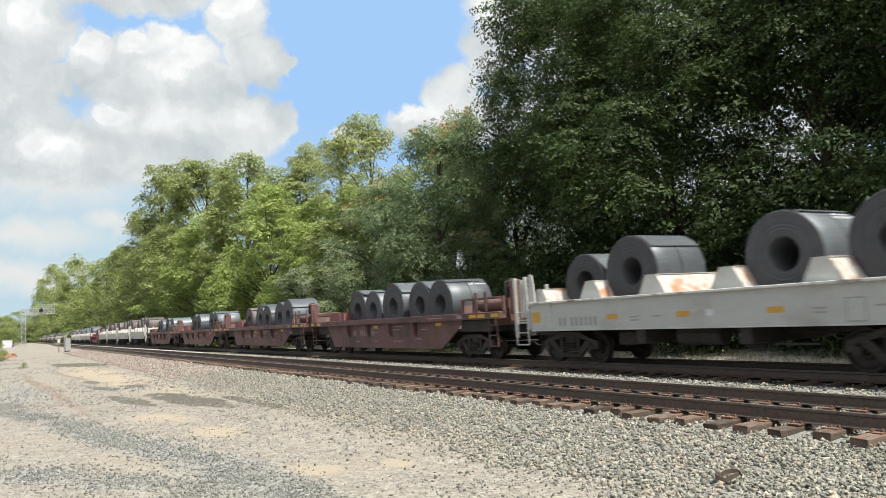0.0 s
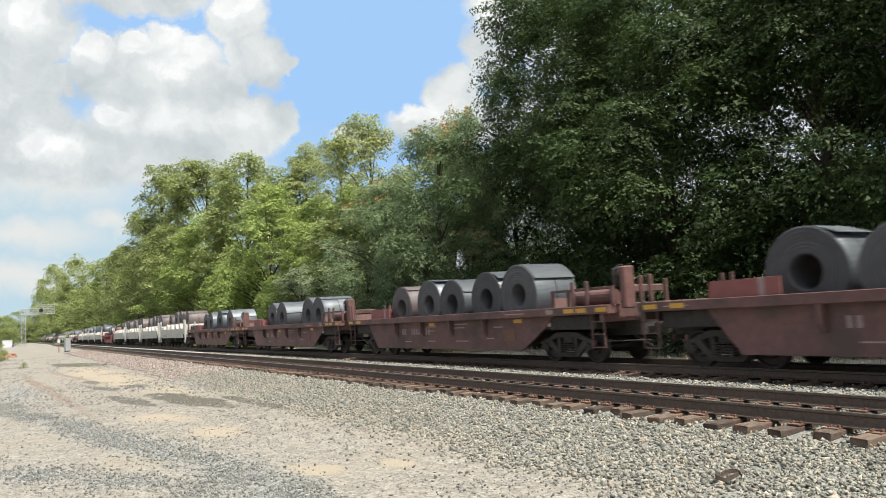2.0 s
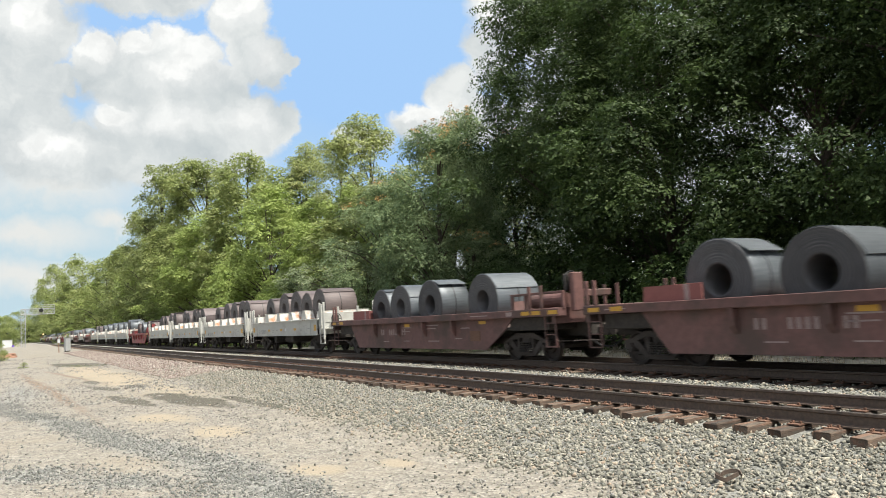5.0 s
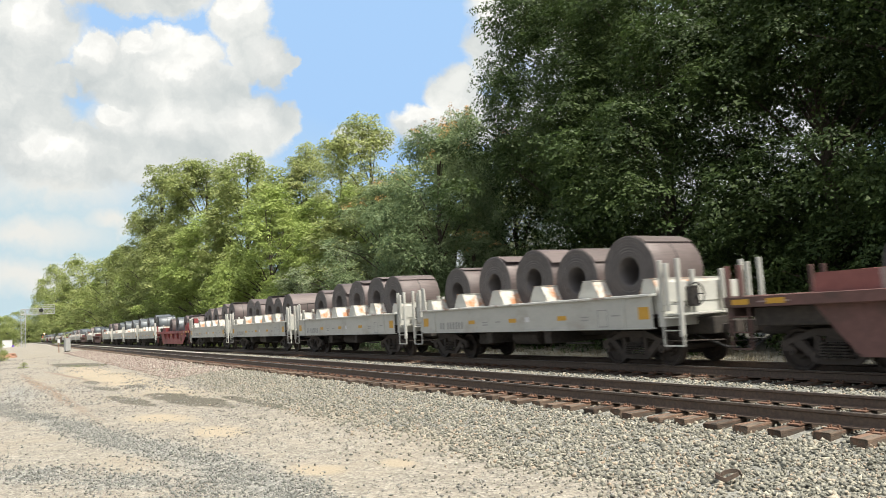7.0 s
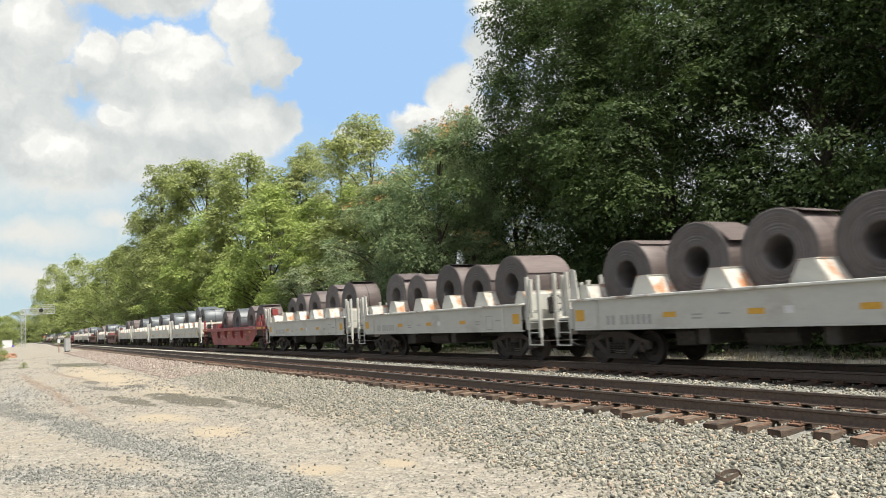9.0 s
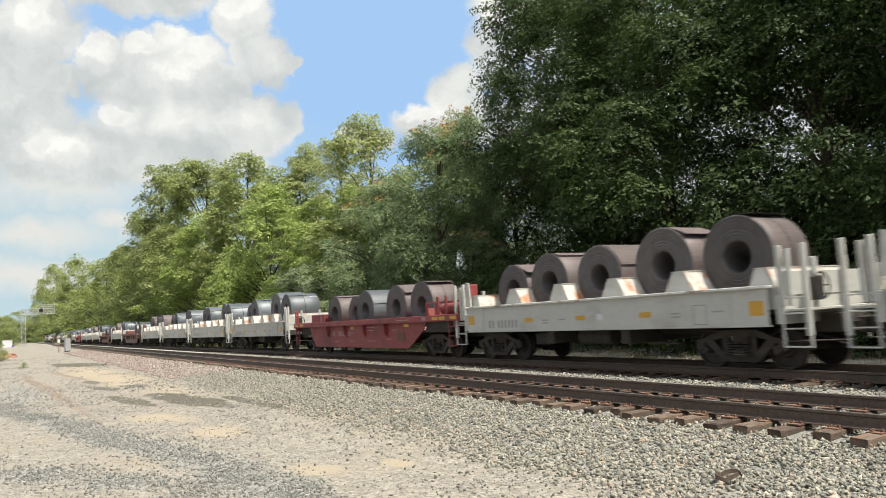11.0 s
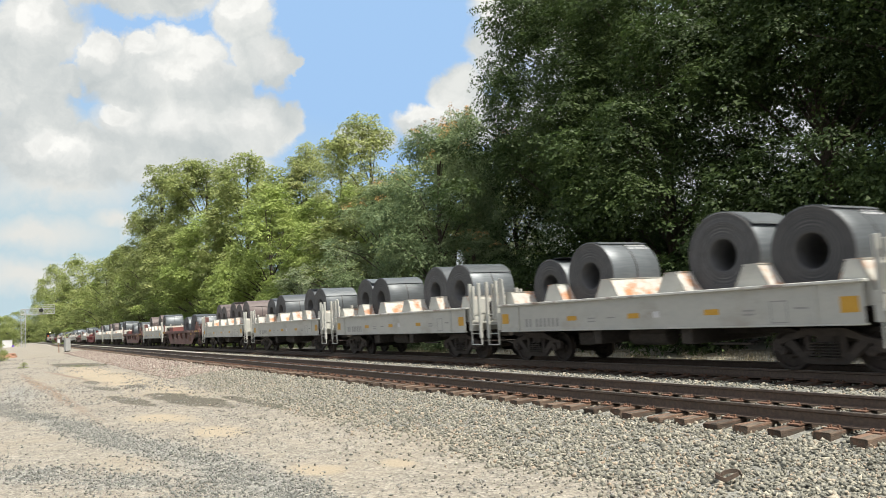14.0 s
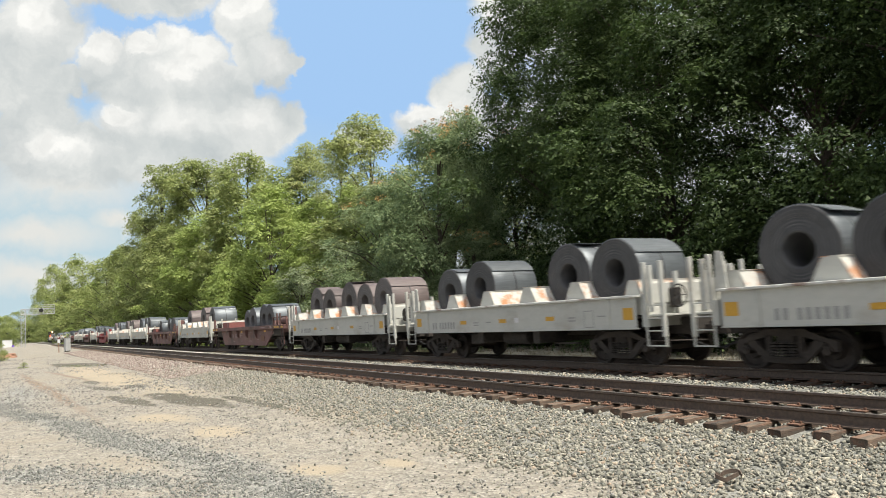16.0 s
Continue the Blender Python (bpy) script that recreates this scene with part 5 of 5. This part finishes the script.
def signal_bridge(x, y, top, reach):
    """Galvanised lattice cantilever with signal heads over the tracks."""
    root = new("signal_cantilever")
    tagged(root, "galvanised lattice signal cantilever reaching over the tracks", "signal")
    bm = bmesh.new()
    w = 0.55
    for sx in (-w, w):
        for sy in (-w, w):
            tube(bm, (sx, sy, -1), (sx, sy, top), 0.09, seg=6)
    n = 8
    for k in range(n):
        a, b = top * k / n, top * (k + 1) / n
        for s in (-w, w):
            tube(bm, (-w, s, a), (w, s, b), 0.05, seg=5)
            tube(bm, (s, w, a), (s, -w, b), 0.05, seg=5)
            tube(bm, (-w, s, b), (w, s, b), 0.05, seg=5)
    part("mast", bm, M["galv"], root)
    bm = bmesh.new()
    for z in (top, top - 1.5):
        for s in (-w, w):
            tube(bm, (-w, s, z), (reach, s, z), 0.09, seg=6)
    n = 9
    for k in range(n):
        a, b = -w + (reach + w) * k / n, -w + (reach + w) * (k + 1) / n
        tube(bm, (a, -w, top), (b, -w, top - 1.5), 0.05, seg=5)
        tube(bm, (b, -w, top), (b, -w, top - 1.5), 0.05, seg=5)
        tube(bm, (a, w, top - 1.5), (b, w, top), 0.05, seg=5)
    part("arm", bm, M["galv"], root)
    bm = bmesh.new()
    for z in (top + 0.5, top + 1.0):
        tube(bm, (reach * 0.5, -w, z), (reach, -w, z), 0.05, seg=5)
    for f in (0.5, 0.62, 0.75, 0.88, 1.0):
        tube(bm, (reach * f, -w, top), (reach * f, -w, top + 1.0), 0.05, seg=5)
    part("handrail", bm, M["galv"], root)
    for f in (0.57,):
        bm = bmesh.new()
        tube(bm, (reach * f, -w - 0.3, top - 0.5), (reach * f, -w - 0.1, top - 0.5), 0.55, seg=18)
        part("signal_head", bm, M["dark"], root, "black round signal target")
    root.matrix_basis = pose(x, y, ground_z(x, y))


def puddle(x, y, rx, ry, turn, material, seed, name, label, lift=0.0):
    rng = random.Random(seed)
    bm = bmesh.new()
    k = 56
    ph = [rng.uniform(0, 6.28) for _ in range(5)]
    ring = []
    for i in range(k):
        a = 2 * math.pi * i / k
        r = 1 + 0.16 * math.sin(2 * a + ph[0]) + 0.10 * math.sin(3 * a + ph[1]) + 0.07 * math.sin(7 * a + ph[2]) + 0.04 * math.sin(13 * a + ph[3])
        ring.append((rx * r * math.cos(a), ry * r * math.sin(a)))
    c, s = math.cos(turn), math.sin(turn)
    spots = [(x + c * u - s * v, y + s * u + c * v) for u, v in ring]
    rows = []
    for f in (0.35, 0.7, 1.0):
        rows.append([bm.verts.new((x + (px - x) * f, y + (py - y) * f, ground_z(x + (px - x) * f, y + (py - y) * f) + 0.006 + lift - (0.012 if f == 1.0 else 0))) for px, py in spots])
    bm.faces.new(rows[0])
    for p, q in zip(rows, rows[1:]):
        for i in range(k):
            bm.faces.new((p[i], q[i], q[(i + 1) % k], p[(i + 1) % k]))
    bmesh.ops.recalc_face_normals(bm, faces=bm.faces)
    ob = finish(name, bm, material, smooth=True)
    tagged(ob, label, name.replace("_", " "), kind="structure")


signal_cabinet(6.5, 116.0)
marker_post(5.45, 116.0)
white_hut(-1.8, 280.0)
signal_bridge(2.3, 232.0, 10.5, 7.6)
puddle(4.25, 57.0, 0.95, 4.2, 0.25, M["water"], 4, "puddle", "shallow muddy puddle mirroring the trees", 0.012)


def clay_heap(x, y):
    rng = random.Random(8)
    bm = bmesh.new()
    bmesh.ops.create_icosphere(bm, subdivisions=3, radius=1.0)
    for v in bm.verts:
        k = 1 + 0.35 * noise.noise(v.co * 1.6) + 0.15 * noise.noise(v.co * 5)
        v.co = Vector((v.co.x * 1.3 * k, v.co.y * 2.2 * k, max(v.co.z, -0.2) * 0.55 * k))
    ob = finish("clay_heap", bm, M["clay"])
    ob.matrix_basis = pose(x, y, ground_z(x, y))
    tagged(ob, "low heap of orange clay and broken stone", "earth heap")


clay_heap(-0.7, 104.0)


def scrap_band(x, y):
    bm = bmesh.new()
    rows = []
    for a in np.linspace(0, 5.4, 28):
        p = Vector((0.15 * math.cos(a) * (1 + 0.25 * math.sin(2 * a)), 0.09 * math.sin(a), 0.01 + 0.05 * abs(math.sin(1.5 * a))))
        side = Vector((math.cos(a), math.sin(a), 0)) * 0.006
        rows.append([bm.verts.new(p + d) for d in (side, -side, -side + Vector((0, 0, 0.045)), side + Vector((0, 0, 0.045)))])
    for p, q in zip(rows, rows[1:]):
        for i in range(4):
            bm.faces.new((p[i], p[(i + 1) % 4], q[(i + 1) % 4], q[i]))
    bmesh.ops.recalc_face_normals(bm, faces=bm.faces)
    ob = finish("rusty_scrap", bm, M["rail"])
    ob.matrix_basis = pose(x, y, ground_z(x, y) + 0.02, 0, 0, -20)
    tagged(ob, "bent rusty strip of scrap metal on the ballast", "scrap")


scrap_band(6.55, 5.35)

# ---- cloudy sky far behind everything ----
def cloud_backdrop():
    R = 3200.0
    bm = bmesh.new()
    uv = bm.loops.layers.uv.new("view")
    inv = STAND.inverted()
    k = 784 / math.tan(radians(62.73) / 2)

    def at(az, el):
        return EYE + R * Vector((math.sin(az) * math.cos(el), math.cos(az) * math.cos(el), math.sin(el)))
    cols = [YAW + radians(a) for a in range(-44, 45, 2)]
    rows = [radians(a) for a in (-1.2, 1, 3, 5, 7, 9, 12, 15, 18, 21, 24, 28, 32, 36, 40)]
    grid = [[bm.verts.new(at(a, e)) for a in cols] for e in rows]
    for j in range(len(rows) - 1):
        for i in range(len(cols) - 1):
            f = bm.faces.new((grid[j][i], grid[j][i + 1], grid[j + 1][i + 1], grid[j + 1][i]))
            for lp in f.loops:
                c = inv @ lp.vert.co
                lp[uv].uv = (0.784 - k * c.x / c.z / 1000, 0.441 - k * c.y / c.z / 1000)
    m, n, l, p = nodes_of("cloudy_sky")
    uvn = n.new("ShaderNodeUVMap")
    uvn.uv_map = "view"
    v = uvn.outputs["UV"]
    warp = n.new("ShaderNodeTexNoise")
    warp.inputs["Scale"].default_value, warp.inputs["Detail"].default_value, warp.inputs["Roughness"].default_value = 6.0, 8.0, 0.62
    l.new(v, warp.inputs["Vector"])
    sub = n.new("ShaderNodeVectorMath")
    sub.operation = "SUBTRACT"
    sub.inputs[1].default_value = (0.5, 0.5, 0.5)
    l.new(warp.outputs["Color"], sub.inputs[0])
    sc = n.new("ShaderNodeVectorMath")
    sc.operation = "SCALE"
    sc.inputs["Scale"].default_value = 0.085
    l.new(sub.outputs[0], sc.inputs[0])
    ad = n.new("ShaderNodeVectorMath")
    ad.operation = "ADD"
    l.new(v, ad.inputs[0])
    l.new(sc.outputs[0], ad.inputs[1])
    fine = n.new("ShaderNodeTexNoise")
    fine.inputs["Scale"].default_value, fine.inputs["Detail"].default_value, fine.inputs["Roughness"].default_value = 19.0, 8.0, 0.6
    l.new(v, fine.inputs["Vector"])
    fs = n.new("ShaderNodeVectorMath")
    fs.operation = "MULTIPLY_ADD"
    fs.inputs[1].default_value, fs.inputs[2].default_value = (0.055, 0.055, 0), (-0.0275, -0.0275, 0)
    l.new(fine.outputs["Color"], fs.inputs[0])
    ad2 = n.new("ShaderNodeVectorMath")
    l.new(ad.outputs[0], ad2.inputs[0])
    l.new(fs.outputs[0], ad2.inputs[1])
    wv = ad2.outputs[0]

    def blob(cx, cy, rx, ry, vec, outer=1.16, inner=0.84):
        mp = n.new("ShaderNodeMapping")
        mp.inputs["Location"].default_value = (-cx / rx, -(0.882 - cy) / ry, 0)
        mp.inputs["Scale"].default_value = (1 / rx, 1 / ry, 0)
        l.new(vec, mp.inputs["Vector"])
        ln = n.new("ShaderNodeVectorMath")
        ln.operation = "LENGTH"
        l.new(mp.outputs[0], ln.inputs[0])
        mr = n.new("ShaderNodeMapRange")
        mr.inputs["From Min"].default_value, mr.inputs["From Max"].default_value = outer, inner
        l.new(ln.outputs["Value"], mr.inputs["Value"])
        return mr.outputs[0]

    def union(parts):
        acc = parts[0]
        for x in parts[1:]:
            mx = n.new("ShaderNodeMath")
            mx.operation = "MAXIMUM"
            l.new(acc, mx.inputs[0])
            l.new(x, mx.inputs[1])
            acc = mx.outputs[0]
        return acc
    cumulus = union([blob(*b, wv) for b in ((0.165, 0.092, 0.045, 0.038), (0.235, 0.085, 0.045, 0.040), (0.295, 0.075, 0.050, 0.042), (0.345, 0.10, 0.055, 0.045), (0.42, 0.03, 0.052, 0.052), (0.44, 0.09, 0.045, 0.05),
                                            (0.485, 0.11, 0.035, 0.048), (0.515, 0.115, 0.018, 0.02), (0.27, 0.15, 0.12, 0.06), (0.20, 0.125, 0.075, 0.04), (0.40, 0.16, 0.045, 0.06), (0.42, 0.215, 0.10, 0.055), (0.505, 0.215, 0.034, 0.034),
                                            (0.30, 0.225, 0.15, 0.07), (0.05, 0.05, 0.095, 0.075), (0.03, 0.15, 0.09, 0.09), (0.11, 0.135, 0.035, 0.03), (0.05, 0.22, 0.075, 0.06), (0.10, 0.275, 0.14, 0.06), (0.27, 0.275, 0.20, 0.05), (0.24, -0.01, 0.15, 0.035),
                                            (0.94, 0.03, 0.105, 0.085), (0.87, 0.10, 0.055, 0.06), (0.80, 0.165, 0.05, 0.05), (0.74, 0.222, 0.055, 0.034), (0.64, 0.25, 0.05, 0.02), (0.84, 0.22, 0.10, 0.05), (1.20, 0.25, 0.34, 0.26), (1.2, 0.56, 0.55, 0.2))])
    low = union([blob(*b, wv, 1.5, 0.3) for b in ((0.05, 0.41, 0.12, 0.03), (0.20, 0.38, 0.05, 0.02), (0.05, 0.49, 0.12, 0.03), (0.10, 0.33, 0.14, 0.03))])
    haze = blob(0.0, 0.56, 0.70, 0.40, wv, 1.2, 0.5)
    shade = noise_node(n, l, wv, 9.0, 9.0, 0.6)
    lit = union([blob(*b, wv, 1.5, 0.25) for b in ((0.345, 0.10, 0.060, 0.045), (0.30, 0.125, 0.05, 0.03), (0.165, 0.08, 0.045, 0.03), (0.235, 0.07, 0.05, 0.03), (0.295, 0.055, 0.05, 0.03), (0.42, 0.012, 0.05, 0.03),
                                                     (0.19, 0.205, 0.055, 0.025), (0.08, 0.268, 0.07, 0.025), (0.31, 0.215, 0.05, 0.025), (0.48, 0.10, 0.03, 0.03), (0.74, 0.205, 0.07, 0.03), (0.92, 0.0, 0.09, 0.06), (0.05, 0.03, 0.06, 0.04), (0.43, 0.21, 0.05, 0.03))])
    body = ramp(n, l, shade, [(0.30, (0.56, 0.61, 0.64)), (0.52, (0.70, 0.735, 0.75)), (0.68, (0.84, 0.86, 0.86))])
    body = mixed(n, l, lit, body, ramp(n, l, shade, [(0.32, (0.74, 0.76, 0.77)), (0.52, (0.92, 0.93, 0.93)), (0.7, (1.08, 1.08, 1.07))]))
    heads = union([blob(*b, wv, 1.08, 0.80) for b in ((0.345, 0.09, 0.042, 0.034), (0.305, 0.125, 0.032, 0.022), (0.165, 0.078, 0.036, 0.026), (0.235, 0.072, 0.030, 0.024), (0.295, 0.052, 0.036, 0.022), (0.425, 0.008, 0.036, 0.024),
                                                       (0.20, 0.20, 0.030, 0.016), (0.08, 0.262, 0.045, 0.016), (0.74, 0.205, 0.045, 0.022), (0.90, 0.01, 0.05, 0.035), (0.04, 0.025, 0.03, 0.025))])
    top = noise_node(n, l, wv, 24.0, 6.0, 0.55)
    body = mixed(n, l, heads, body, mixed(n, l, 0.62, body, ramp(n, l, top, [(0.35, (0.86, 0.87, 0.87)), (0.55, (1.06, 1.06, 1.05))])))
    blue = (0.39, 0.62, 0.98)
    col = mixed(n, l, haze, blue, (0.56, 0.72, 0.82))
    col = mixed(n, l, low, col, (0.82, 0.83, 0.82))
    col = mixed(n, l, cumulus, col, body)
    em = n.new("ShaderNodeEmission")
    l.new(col, em.inputs["Color"])
    em.inputs["Strength"].default_value = 0.57
    l.new(em.outputs[0], n["Material Output"].inputs["Surface"])
    ob = finish("sky_backdrop", bm, m, smooth=True)
    tagged(ob, "bright cumulus clouds drifting in a pale blue sky", "sky", kind="structure")
    return ob


clouds = cloud_backdrop()
lay_ties()


# ---- what moves ----
def run(t):
    """How far the train has come at t seconds."""
    return 10.830 * t - 0.01842 * ((t - 8) ** 2 - 64)


def motions():
    times = [0, 2, 4, 6, 8, 10, 12, 14, 16]
    for ob, x, y, z in MOVING:
        walk(ob, [(t, pose(x, y - run(t), z)) for t in times])
    spin = [i / 30 for i in range(481)]
    for kind, cars in AXLES.items():
        for i, axle in enumerate(cars[0]):
            y = axle.location.y
            walk(axle, [(t, pose(0, y, WHEEL_R, math.degrees(run(t) / WHEEL_R))) for t in spin])
            keys = axle.animation_data
            for other in cars[1:]:
                match = [o for o in other if abs(o.location.y - y) < 0.01][0]
                match.rotation_mode = "QUATERNION"
                match.animation_data_create()
                match.animation_data.action = keys.action
                match.animation_data.action_slot = keys.action_slot
    turn = [(0.0, pose(EYE.x, EYE.y, 0, 0, 0, 0.13)), (16.0, pose(EYE.x, EYE.y, 0, 0, 0, -0.47))]
    walk(clouds, turn)


motions()
